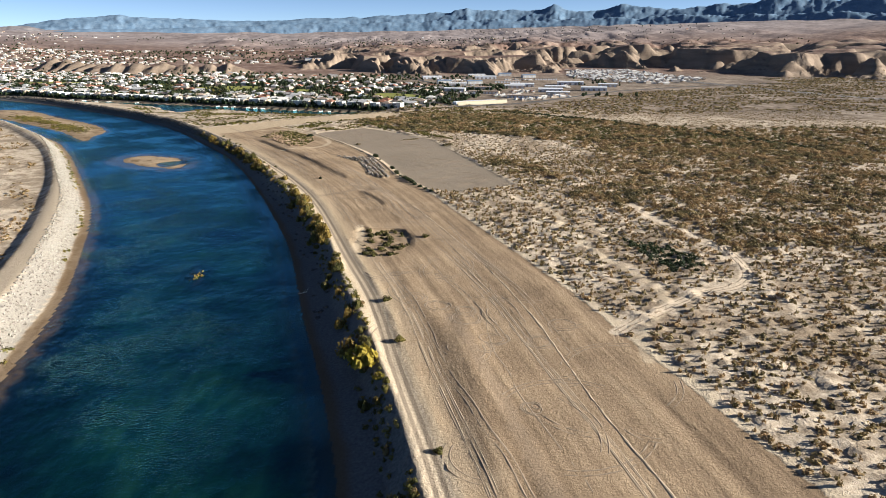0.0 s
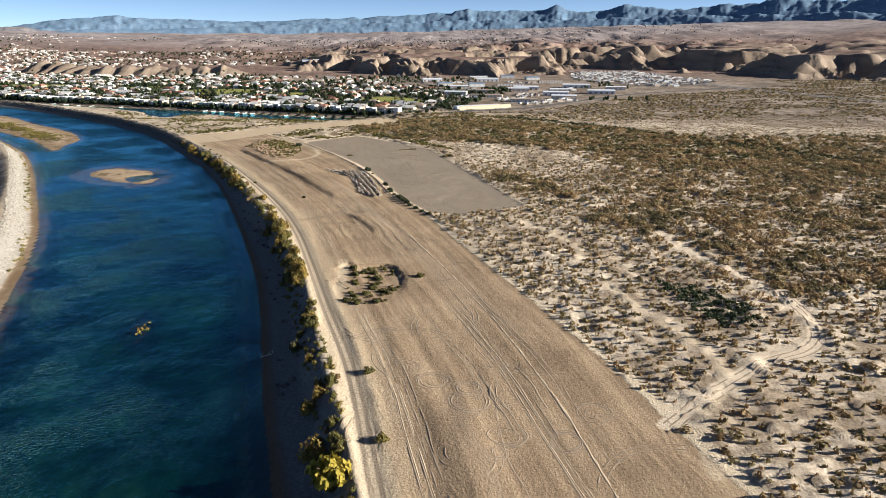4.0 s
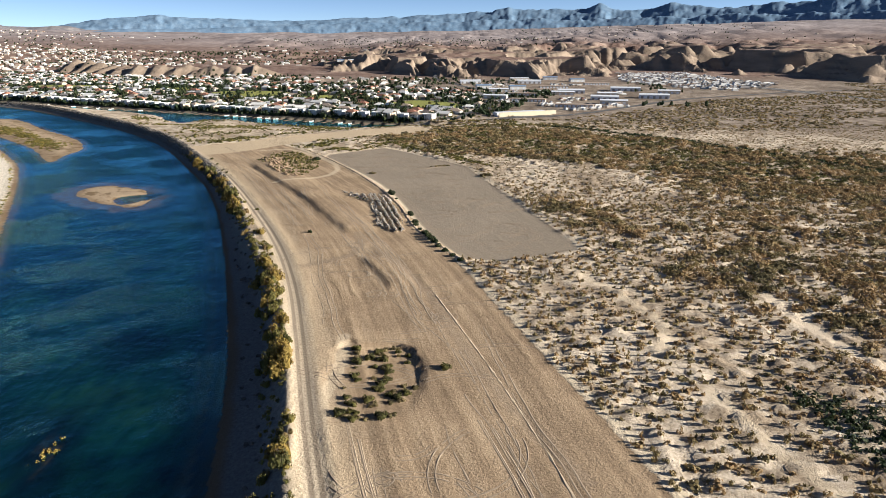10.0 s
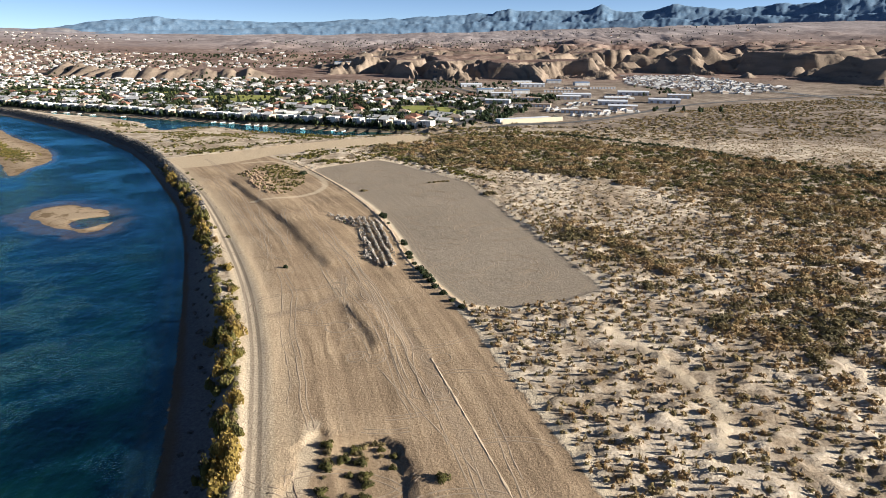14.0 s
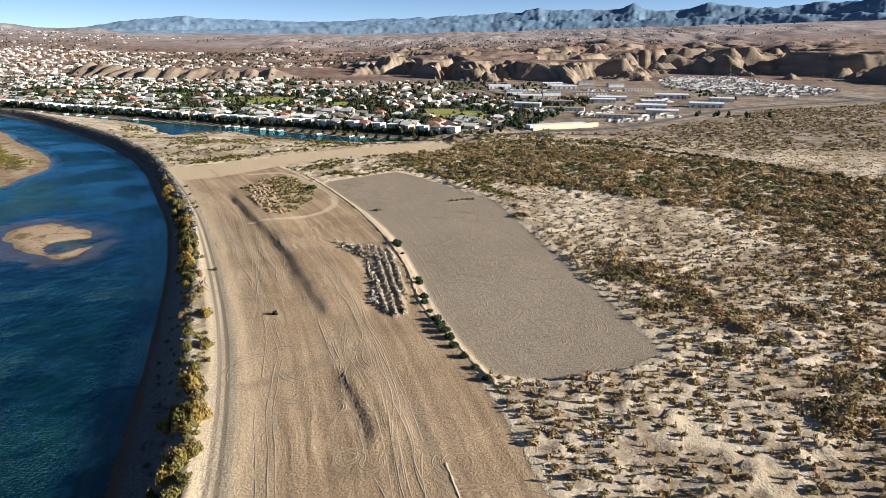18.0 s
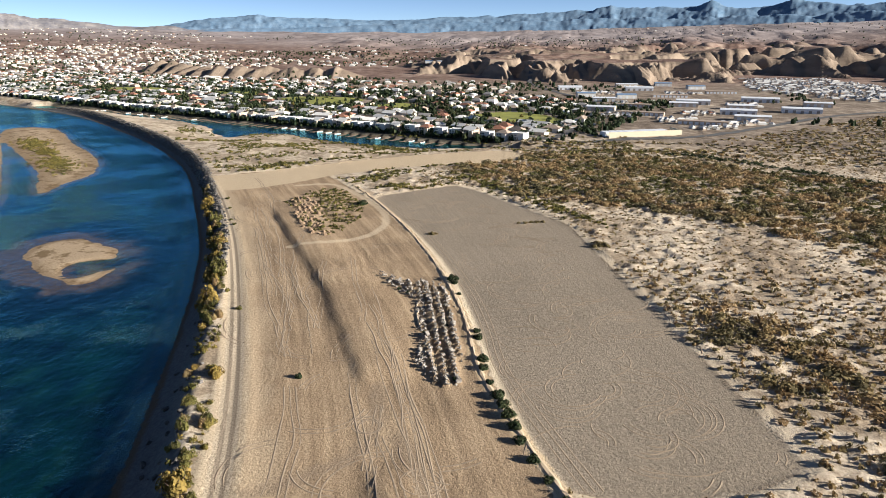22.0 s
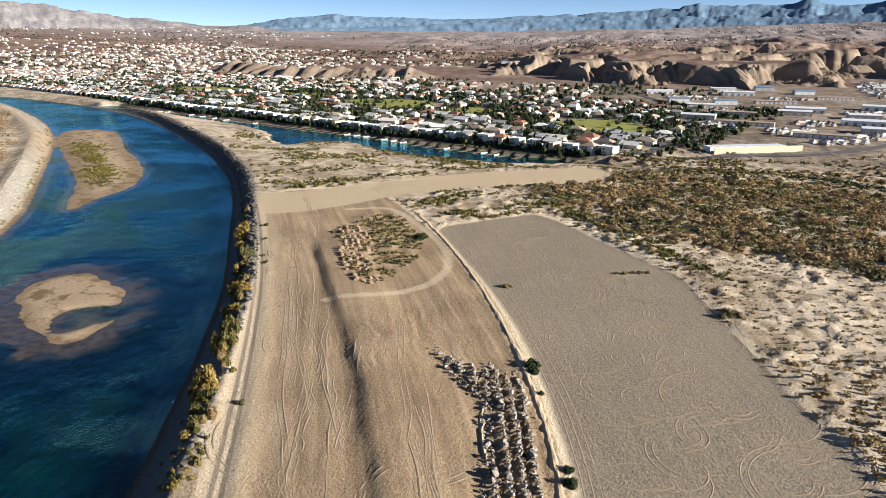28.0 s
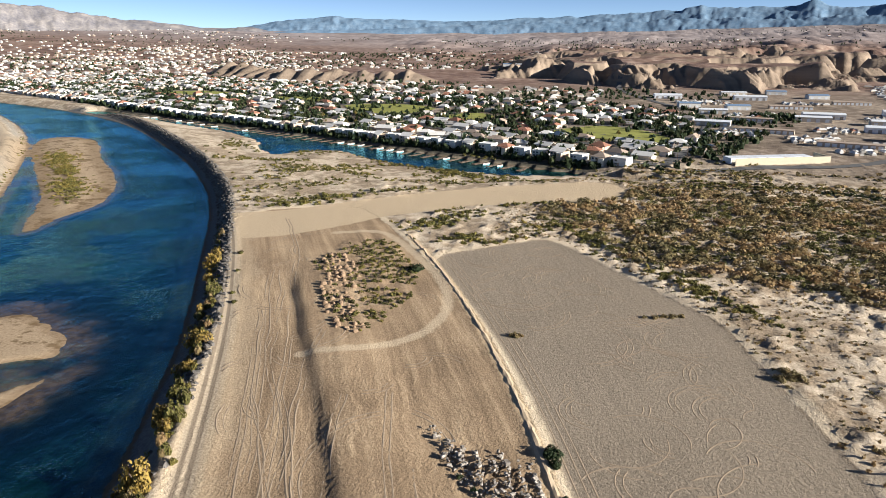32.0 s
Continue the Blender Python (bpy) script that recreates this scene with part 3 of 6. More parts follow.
    wheel = g.step(g.math("ABSOLUTE", g.math("SUBTRACT", off, 1.0)), 0.75, 0.3)
    lane = g.step(g.math("ADD", off, g.math("MULTIPLY", ragged, 0.12)), 2.7, 2.1)
    edge = g.step(g.math("ADD", off, g.math("MULTIPLY", ragged, 0.3)), 4.6, 3.2)
    c = g.mix(g.math("MULTIPLY", edge, 0.8), c, g.ramp(mixed, (0.4, (0.43, 0.33, 0.215)), (0.6, (0.62, 0.49, 0.335))))
    c = g.mix(lane, c, g.mix(wheel, g.ramp(mixed, (0.4, (0.40, 0.318, 0.222)), (0.6, (0.53, 0.425, 0.30))), (0.255, 0.20, 0.142)))
    west = g.math("ABSOLUTE", g.attr("west"))
    c = g.mix(g.step(g.math("ADD", west, g.math("MULTIPLY", ragged, 0.15)), 4.2, 3.4), c, g.ramp(mixed, (0.4, (0.378, 0.299, 0.210)), (0.6, (0.452, 0.367, 0.260))))
    c = g.mix(g.step(g.math("ADD", g.attr("trail"), g.math("MULTIPLY", ragged, 0.25)), 2.6, 1.6), c, (0.60, 0.485, 0.35))
    # east bank: dark grey over the sand, its shade put into the colour
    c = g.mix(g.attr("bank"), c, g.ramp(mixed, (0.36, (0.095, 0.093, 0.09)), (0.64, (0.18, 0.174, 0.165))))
    # riprap bank, wet margins and the river bed
    c = g.mix(g.attr("riprap"), c, g.ramp(grit, (0.4, (0.20, 0.175, 0.14)), (0.6, (0.36, 0.32, 0.265))))
    isle = g.mix(g.step(g.noise(0.13, 4.0, None, 0.65), 0.5, 0.62), g.ramp(mixed, (0.36, (0.27, 0.19, 0.115)), (0.64, (0.46, 0.35, 0.23))), (0.17, 0.115, 0.062))
    c = g.mix(g.attr("isle"), c, isle)
    wet = g.step(z, -4.6, -4.9)
    wet = g.math("MULTIPLY", wet, g.step(z, -5.4, -5.02))
    c = g.mix(g.math("MULTIPLY", wet, g.math("SUBTRACT", 0.8, g.math("MULTIPLY", g.attr("isle"), 0.35), None, True)), c, (0.15, 0.095, 0.048))
    weed = g.ramp(g.math("ADD", g.math("MULTIPLY", g.noise(0.09, 4.0), 0.6), g.math("MULTIPLY", g.noise(0.6, 3.0), 0.4)), (0.4, (0.003, 0.014, 0.010)), (0.52, (0.016, 0.06, 0.03)), (0.64, (0.08, 0.17, 0.06)))
    c = g.mix(g.step(z, -5.4, -6.5), c, weed)
    g.put(b.inputs["Base Color"], c)
    flutes = g.math("MULTIPLY", g.attr("bluff"), g.math("MULTIPLY", g.noise(0.11, 3.0), 2.2))
    made = g.math("MAXIMUM", g.math("MAXIMUM", inflat, infield), g.attr("isle"), None, True)
    lumps = g.math("MULTIPLY", g.noise(0.5, 5.0, None, 0.6), g.math("SUBTRACT", 0.5, g.math("MULTIPLY", made, 0.28)))
    lumps = g.math("ADD", lumps, g.math("MULTIPLY", g.noise(1.7, 5.0, None, 0.65), g.math("SUBTRACT", 0.5, g.math("MULTIPLY", made, 0.12))))
    lumps = g.math("ADD", lumps, g.math("MULTIPLY", streak2, g.math("MULTIPLY", graded, 0.22)))
    g.put(b.inputs["Normal"], g.bump(g.math("ADD", lumps, flutes), 1.0, 0.6))
    b.inputs["Specular IOR Level"].default_value = 0.1
    b.inputs["Roughness"].default_value = 0.95
    return m


def make_water():
    m = bpy.data.materials.new("river_water")
    m.use_nodes = True
    t = m.node_tree
    t.nodes.remove(t.nodes["Principled BSDF"])
    g = Net(t)
    pos = g.place()
    x, y, z = g.xyz(pos)
    ripples = g.math("ADD", g.math("MULTIPLY", g.noise(0.5, 5.0, g.join(x, g.math("MULTIPLY", y, 0.6))), 0.6), g.math("MULTIPLY", g.noise(0.07, 3.0), 1.6))
    ripples = g.math("ADD", ripples, g.math("MULTIPLY", g.noise(1.6, 3.0, g.join(g.math("MULTIPLY", x, 0.8), y)), g.step(g.noise(0.022, 4.0, None, 0.6), 0.42, 0.62)))
    normal = g.bump(ripples, 1.0, 0.36)
    clear = t.nodes.new("ShaderNodeBsdfTransparent")
    g.put(clear.inputs[0], g.mix(g.step(g.attr("deep"), 0.0, 0.35), (0.80, 0.83, 0.76), (0.20, 0.60, 0.66)))
    body = t.nodes.new("ShaderNodeBsdfDiffuse")
    shallow = g.math("ADD", g.attr("depth"), g.math("MULTIPLY", g.math("SUBTRACT", g.noise(0.12, 4.0), 0.5), 1.1))
    muddy = g.math("MULTIPLY", g.step(shallow, 0.85, 0.15), g.attr("silt"), None, True)
    g.put(body.inputs[0], g.mix(muddy, g.ramp(g.math("ADD", g.math("MULTIPLY", g.noise(0.028, 4.0), 0.6), g.math("MULTIPLY", g.noise(0.2, 3.0, g.join(x, g.math("MULTIPLY", y, 0.4))), 0.4)), (0.38, (0.0, 0.009, 0.012)), (0.52, (0.002, 0.027, 0.024)), (0.64, (0.010, 0.055, 0.034))), g.ramp(g.noise(0.4, 4.0), (0.4, (0.07, 0.046, 0.022)), (0.6, (0.15, 0.10, 0.05)))))
    depth = t.nodes.new("ShaderNodeMixShader")
    g.put(depth.inputs[0], g.math("MAXIMUM", g.math("MULTIPLY", muddy, 0.6), g.math("MULTIPLY", g.math("MULTIPLY", g.attr("deep"), 0.75), g.step(g.noise(0.03, 3.0), 0.2, 0.7))))
    t.links.new(clear.outputs[0], depth.inputs[1])
    t.links.new(body.outputs[0], depth.inputs[2])
    shine = t.nodes.new("ShaderNodeBsdfGlossy")
    shine.inputs["Color"].default_value = (0.3, 0.8, 1.0, 1)
    shine.inputs["Roughness"].default_value = 0.06
    g.put(shine.inputs["Normal"], normal)
    fr = t.nodes.new("ShaderNodeFresnel")
    fr.inputs[0].default_value = 1.62
    g.put(fr.inputs["Normal"], normal)
    out = t.nodes.new("ShaderNodeMixShader")
    g.put(out.inputs[0], fr.outputs[0])
    t.links.new(depth.outputs[0], out.inputs[1])
    t.links.new(shine.outputs[0], out.inputs[2])
    t.links.new(out.outputs[0], t.nodes["Material Output"].inputs[0])
    return m


def make_rock(name, stops, scale=0.02, depth=3.0):
    m, t, b = mat(name)
    g = Net(t)
    n = g.math("ADD", g.math("MULTIPLY", g.noise(scale, 5.0), 0.6), g.math("MULTIPLY", g.noise(scale * 6, 4.0), 0.4))
    g.put(b.inputs["Base Color"], g.ramp(n, *stops))
    g.put(b.inputs["Normal"], g.bump(n, 0.8, depth))
    b.inputs["Specular IOR Level"].default_value = 0.05
    return m


M_GROUND, M_WATER = make_ground(), make_water()
# M_MOUNT: the blue is distance haze put into the rock's base colour
M_MOUNT = make_rock("hazed_mountain_rock", ((0.36, (0.10, 0.165, 0.24)), (0.5, (0.14, 0.21, 0.29)), (0.64, (0.185, 0.26, 0.34))), 0.02, 0.6)
M_HILL = make_rock("near_mountain_rock", ((0.35, (0.13, 0.125, 0.14)), (0.5, (0.20, 0.185, 0.185)), (0.65, (0.29, 0.26, 0.24))), 0.015, 4.0)
M_STONE = make_rock("broken_concrete", ((0.35, (0.12, 0.10, 0.08)), (0.5, (0.27, 0.235, 0.195)), (0.65, (0.50, 0.45, 0.385))), 0.8, 0.05)
M_BRUSH = leafy("brush_leaves", (0.15, (0.105, 0.088, 0.042)), (0.4, (0.235, 0.18, 0.082)), (0.65, (0.265, 0.172, 0.08)), (0.9, (0.37, 0.265, 0.14)))
M_GREEN = leafy("green_leaves", (0.15, (0.018, 0.032, 0.014)), (0.5, (0.04, 0.052, 0.022)), (0.9, (0.105, 0.105, 0.035)))
M_OLIVE = leafy("olive_leaves", (0.15, (0.065, 0.063, 0.022)), (0.5, (0.14, 0.125, 0.036)), (0.9, (0.28, 0.205, 0.055)))
M_GOLD = leafy("golden_leaves", (0.15, (0.16, 0.115, 0.035)), (0.5, (0.28, 0.195, 0.05)), (0.9, (0.42, 0.29, 0.08)))
M_YELLOW = leafy("yellow_leaves", (0.15, (0.15, 0.12, 0.02)), (0.5, (0.28, 0.215, 0.03)), (0.9, (0.42, 0.32, 0.05)))
M_BARK = plain("bark", (0.12, 0.085, 0.06), 0.3, 4.0, bump=0.02)
M_STUCCO = [plain("stucco_cream", (0.62, 0.54, 0.43), 0.08, 0.6, pick=0.3), plain("stucco_white", (0.66, 0.63, 0.57), 0.06, 0.6), plain("stucco_tan", (0.47, 0.36, 0.26), 0.1, 0.6, pick=0.3)]
M_ROOF = [plain("clay_tile_roof", (0.27, 0.13, 0.085), 0.25, 1.2), plain("grey_shingle_roof", (0.28, 0.26, 0.24), 0.2, 1.2), plain("white_roof", (0.66, 0.63, 0.58), 0.12, 0.3), plain("tan_tile_roof", (0.36, 0.28, 0.215), 0.2, 1.2)]
M_GLASS = plain("window_glass", (0.03, 0.04, 0.05), 0.1, 1.0, 0.08, spec=0.6)
M_DOOR = plain("painted_door", (0.25, 0.16, 0.10), 0.2, 2.0, 0.5)
M_METAL = plain("white_metal_sheet", (0.70, 0.71, 0.72), 0.08, 0.5, 0.45, spec=0.5)
M_BLUE = plain("blue_metal_sheet", (0.17, 0.25, 0.36), 0.1, 0.5, 0.45, spec=0.5)
M_WOOD = plain("weathered_wood", (0.16, 0.12, 0.085), 0.25, 2.0)
M_GRASS = plain("lawn_grass", (0.23, 0.23, 0.05), 0.3, 0.08, 0.95)
M_ASPHALT = plain("asphalt", (0.10, 0.095, 0.09), 0.2, 0.1, 0.9)
M_GRAVEL = plain("road_gravel", (0.33, 0.29, 0.245), 0.15, 0.15, 0.95)
M_WALL = plain("yellow_block_wall", (0.53, 0.46, 0.33), 0.06, 0.3)

# ---- ground, water, mountains ----
TOWN_U, TOWN_N, TOWN_O = np.array((0.928, -0.372)), np.array((0.372, 0.928)), np.array((-45.0, 762.0))
def spread(*runs):
    """Coordinates from runs of (start, end, first step, last step)."""
    out = []
    for a, b, s0, s1 in runs:
        at = a
        while at < b - 1e-6:
            out.append(at)
            at += s0 + (s1 - s0) * (at - a) / (b - a)
    out.append(runs[-1][1])
    return np.array(out)


gx = spread((-3900, -1000, 110, 14), (-1000, -480, 8, 5), (-480, -150, 4, 2.4), (-150, -28, 1.25, 1.25), (-28, -5, 0.9, 0.9), (-5, 140, 1.3, 1.5), (140, 330, 1.8, 5), (330, 900, 5, 6), (900, 3900, 14, 130))
gy = spread((-640, 60, 40, 4), (60, 256, 1.4, 1.5), (256, 268, 0.7, 0.7), (268, 480, 1.6, 1.8), (480, 600, 1.9, 2.4), (600, 1000, 3.2, 6), (1000, 1380, 9, 7), (1380, 1800, 5, 5), (1800, 2000, 7, 12), (2000, 4640, 14, 80))
X, Y = np.meshgrid(gx, gy)
zones = land(X.ravel(), Y.ravel())
nx, ny = len(gx), len(gy)
cell = (np.arange(ny - 1)[:, None] * nx + np.arange(nx - 1)[None]).ravel()
quads = np.stack([cell, cell + 1, cell + nx + 1, cell + nx], 1)
H = zones["h"].reshape(ny, nx)
steep = np.hypot(np.gradient(H, gx, axis=1), np.gradient(H, gy, axis=0)).ravel()
xf, yf = X.ravel(), Y.ravel()
west_of = xf < np.interp(yf, bank_w[::-1, 1], bank_w[::-1, 0]) + 8
floats = {k: zones[k] for k in ("road", "along", "flat", "field", "sand", "west", "trail", "berm", "worn", "pale")}
floats["bluff"] = np.where((yf > 1100) & (yf < 2300), smooth(0.16, 0.42, steep), 0)
floats["riprap"] = np.where(west_of & (zones["river"] > -13) & (zones["river"] < -4), 1.0, 0.0)
# reach of the shade coloured onto the east bank, up to its lip
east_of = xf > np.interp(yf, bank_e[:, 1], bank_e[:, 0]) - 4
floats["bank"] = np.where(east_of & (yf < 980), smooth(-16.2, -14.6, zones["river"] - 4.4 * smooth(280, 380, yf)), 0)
floats["isle"] = smooth(-26, -4, zones["isle"]) + 1.4 * np.exp(-(((xf + 82) / 8) ** 2) - ((yf - 219) / 16) ** 2)
# strip north of the lagoon that takes the dark planting and shade colour
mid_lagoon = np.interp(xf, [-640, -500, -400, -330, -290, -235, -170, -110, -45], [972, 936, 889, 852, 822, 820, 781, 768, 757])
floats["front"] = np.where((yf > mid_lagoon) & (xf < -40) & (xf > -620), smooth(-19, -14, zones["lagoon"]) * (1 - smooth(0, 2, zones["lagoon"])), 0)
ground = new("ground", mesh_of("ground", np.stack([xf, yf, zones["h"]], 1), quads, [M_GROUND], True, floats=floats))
tagged(ground, "sandy desert ground with graded flats, tracks and river banks", "ground", kind="structure")

wx, wy = np.arange(-1500, 41, 5.0), np.arange(-400, 1200, 5.0)
WX, WY = np.meshgrid(wx, wy)
wc = (np.arange(len(wy) - 1)[:, None] * len(wx) + np.arange(len(wx) - 1)[None]).ravel()
wz = land(WX.ravel(), WY.ravel())
keep = (np.maximum(wz["river"], wz["lagoon"]) > -14).reshape(len(wy), len(wx))
keep = (keep[:-1, :-1] | keep[1:, 1:] | keep[1:, :-1] | keep[:-1, 1:]).ravel()
wq = np.stack([wc, wc + 1, wc + len(wx) + 1, wc + len(wx)], 1)[keep]
wxf, wyf = WX.ravel(), WY.ravel()
silt = smooth(-30, -6, wz["isle"]) + np.exp(-(((wxf + 82) / 9) ** 2) - ((wyf - 219) / 17) ** 2)
silt += (wxf < 0.5 * (np.interp(wyf, bank_w[::-1, 1], bank_w[::-1, 0]) + np.interp(wyf, bank_e[:, 1], bank_e[:, 0]))) * (wyf < 900)
water = new("water", mesh_of("water", np.stack([WX.ravel(), WY.ravel(), np.full(WX.size, RIVER_Z)], 1), wq, [M_WATER], True, floats={"deep": smooth(0.25, 3.2, RIVER_Z - wz["h"]), "depth": RIVER_Z - wz["h"], "silt": silt}))
tagged(water, "deep blue-green river water with small ripples", "river", kind="structure")


def mountain(name, label, stops, radius, depth, material, seed, rough, base, step=0.09):
    """A range on an arc round the place: crest angles (degrees of elevation) by bearing."""
    b = np.arange(stops[0][0], stops[-1][0], step)
    crest = np.interp(b, [s[0] for s in stops], [s[1] for s in stops])
    rows = np.linspace(-1, 1, 37)
    B, Rr = np.meshgrid(b, rows)
    r = radius + Rr * depth
    px, py = np.sin(np.radians(B)) * r, 150 + np.cos(np.radians(B)) * r
    top = 80 + np.tan(np.radians(crest * 0.80))[None] * radius
    foot = base - 75
    ridge = 1 - np.abs(2 * fbm(px / 330, py / 150, 4, seed, 0.5) - 1)
    ridge2 = 1 - np.abs(2 * fbm(px / 90, py / 60, 4, seed + 9, 0.55) - 1)
    jag = (fbm(px / 75, py / 75, 4, seed + 3, 0.6) - 0.5) * rough * 1.3
    shape = np.clip(1 - np.abs(Rr) ** 1.35, 0, 1)
    zz = foot + (top - foot) * shape * (0.90 + 0.10 * ridge) * (0.975 + 0.03 * ridge2) + jag * (top - base) * shape**3
    along = np.radians(B) * radius
    cut = 1.3 * np.abs(2 * fbm(along / 120, py / 130, 4, seed + 5, 0.6) - 1)
    zz -= (top - foot) * 0.5 * shape * (1 - shape) * cut
    n = len(b)
    c = (np.arange(len(rows) - 1)[:, None] * n + np.arange(n - 1)[None]).ravel()
    ob = new(name, mesh_of(name, np.stack([px.ravel(), py.ravel(), zz.ravel()], 1), np.stack([c, c + 1, c + n + 1, c + n], 1), [material], True))
    return tagged(ob, label, "mountains", kind="structure")


mountain("backdrop_far_range", "jagged desert mountain range with blue haze in its colour", [(-36, 0.4), (-31, 0.7), (-27, 1.55), (-24, 1.8), (-20, 1.6), (-15, 1.35), (-9, 1.65), (-4, 1.85), (-1, 2.05), (2.4, 2.3), (3.2, 2.6), (3.8, 2.75), (4.6, 2.5), (7, 2.45), (10, 2.55), (11.1, 3.0), (12, 2.6), (14.5, 2.3), (16.4, 2.9), (19, 2.6), (22, 2.7), (25, 3.0), (27.5, 3.5), (30, 3.1), (35, 3.2), (40, 2.9)], 4450, 340, M_MOUNT, 3, 0.16, 110)
mountain("backdrop_foothills", "low desert foothills with dark blue-grey haze in their colour", [(-30, 0.2), (-26, 0.55), (-20, 0.65), (-14, 0.95), (-8, 1.15), (-2, 1.3), (4, 1.5), (10, 1.6), (17, 1.7), (24, 1.9), (31, 2.0), (40, 1.9)], 4100, 200, M_MOUNT, 23, 0.35, 105)
mountain("backdrop_near_range", "grey-brown rocky desert mountains", [(-58, 3.4), (-52, 3.2), (-47, 2.7), (-43, 2.25), (-40, 1.7), (-36, 1.15), (-34, 0.85), (-32.5, 0.6), (-31, 0.8), (-29.8, 0.75), (-28.6, 0.4), (-27, 0.55), (-25.5, 0.3)], 4250, 330, M_HILL, 43, 0.2, 95)


# ---- plants ----
def tuft(rs, count, size, flat=0.0, hollow=0.35):
    """Leaf sprays of a unit crown (radius 1, height 1) as quads: verts (n, 4, 3)."""
    a, u = rs.uniform(0, 2 * np.pi, count), rs.uniform(0.02, 1, count)
    rad = (hollow + (1 - hollow) * rs.random(count) ** 0.6) * (0.72 + 0.28 * np.sin(3 * a + rs.uniform(0, 6)) * rs.uniform(0.4, 1))
    el = np.arcsin(u**1.2)
    c = np.stack([np.cos(a) * np.cos(el) * rad, np.sin(a) * np.cos(el) * rad, 0.08 + 0.85 * np.sin(el) * rad], 1)
    out = c / (np.linalg.norm(c, axis=1)[:, None] + 1e-6) + 0.42 * rs.normal(size=(count, 3))
    d1 = np.cross(out, rs.normal(size=(count, 3)))
    d1 /= np.linalg.norm(d1, axis=1)[:, None]
    d2 = np.cross(d1, out)
    d2 /= np.linalg.norm(d2, axis=1)[:, None]
    s = size * rs.uniform(0.6, 1.3, count)[:, None]
    return np.stack([c - d1 * s * 0.5, c + d2 * s * 0.46, c + d1 * s * 0.6, c - d2 * s * 0.42], 1)


def scatter(name, label, category, pts, radius, tall, tint, material, sprays, size, seed, sink=0.05):
    """Many uncountable plants in one mesh, out of a few crowns turned and scaled."""
    rs = np.random.default_rng(seed)
    ground_z = height(pts[:, 0], pts[:, 1])
    kind = rs.integers(0, 8, len(pts))
    verts, tints = [], []
    for k in range(8):
        crown = tuft(rs, sprays, size).reshape(-1, 3)
        w = np.nonzero(kind == k)[0]
        a = rs.uniform(0, 2 * np.pi, len(w))
        ca, sa = np.cos(a)[:, None], np.sin(a)[:, None]
        v = np.stack([(crown[:, 0] * ca - crown[:, 1] * sa) * radius[w, None], (crown[:, 0] * sa + crown[:, 1] * ca) * radius[w, None] * rs.uniform(0.75, 1.2, len(w))[:, None], crown[None, :, 2] * tall[w, None]], 2)
        v += np.stack([pts[w, 0], pts[w, 1], ground_z[w] - sink], 1)[:, None]
        verts.append(v.reshape(-1, 3))
        tints.append(np.repeat(tint[w], len(crown)))
    verts, tints = np.concatenate(verts), np.concatenate(tints)
    ob = new(name, mesh_of(name, verts, np.arange(len(verts)).reshape(-1, 4), [material], False, floats={"tint": tints}))
    return tagged(ob, label, category, kind="stuff")


def jitter(x0, x1, y0, y1, step, rs):
    a, b = np.meshgrid(np.arange(x0, x1, step), np.arange(y0, y1, step))
    p = np.stack([a.ravel(), b.ravel()], 1)
    return p + rs.uniform(-0.5, 0.5, p.shape) * step


rs = np.random.default_rng(11)
# the open scrub east of the flat
p = jitter(-75, 440, 30, 730, 2.45, rs)
p = p[(p[:, 0] < 0.74 * p[:, 1] + 45)]
zz = land(p[:, 0], p[:, 1])
THICK = bezier_round(THICKET, 1, True)
EAST = np.array([(40, 425), (63, 377), (80, 345), (100, 305), (110, 262), (112, 228), (150, 220), (200, 190), (500, 330), (500, 560), (262, 590), (180, 600), (120, 500), (128, 430), (112, 395), (80, 372), (62, 430)], float)
GROVE = np.array([(47, 430), (59, 432), (71, 420), (76, 394), (92, 330), (106, 306), (98, 298), (77, 322), (56, 380), (47, 405)], float)
PATCH = np.array([(84, 241), (95, 234), (103, 213), (100, 205), (90, 207), (86, 225)], float)
thick = area_dist(p[:, 0], p[:, 1], THICK)
east, grove, patch = area_dist(p[:, 0], p[:, 1], EAST), area_dist(p[:, 0], p[:, 1], GROVE), area_dist(p[:, 0], p[:, 1], PATCH)
n1, n2 = fbm(p[:, 0] / 16, p[:, 1] / 16, 3, 101), fbm(p[:, 0] / 50, p[:, 1] / 50, 2, 102)
hue = fbm(p[:, 0] / 9, p[:, 1] / 9, 2, 103)
WASH = bezier_round([(80, 712), (113, 700), (146, 668), (180, 630), (209, 590), (232, 556), (254, 523), (290, 470)], 2)
wash = np.abs(line_dist(p[:, 0], p[:, 1], WASH)[0])
dense = np.maximum.reduce([smooth(-6, 5, thick) * 0.95, smooth(-15, 12, east) * 0.55, smooth(-4, 3, grove) * 0.9])
cover = dense * smooth(0.41, 0.49, n1 * 0.75 + n2 * 0.25 + 0.17 * (thick > 0) + 0.04)
clear_of = (zz["flat"] < -1.2) & (zz["field"] < -1.0) & (zz["sand"] < -1.5) & (zz["trail"] > 2.5) & (zz["river"] < -14) & (zz["lagoon"] < -4) & (np.abs(zz["road"]) > 14)
big = clear_of & (rs.random(len(p)) < cover * 0.72)
small = clear_of & ~big & (zz["pale"] > 2.0) & (zz["trail"] > 3.4) & (rs.random(len(p)) < 0.62 + 0.25 * smooth(0.45, 0.62, n1))
small &= ~((p[:, 0] > 20) & (p[:, 1] > 440) & (dense < 0.2) & (rs.random(len(p)) < 0.2))
near = p[:, 1] < 470
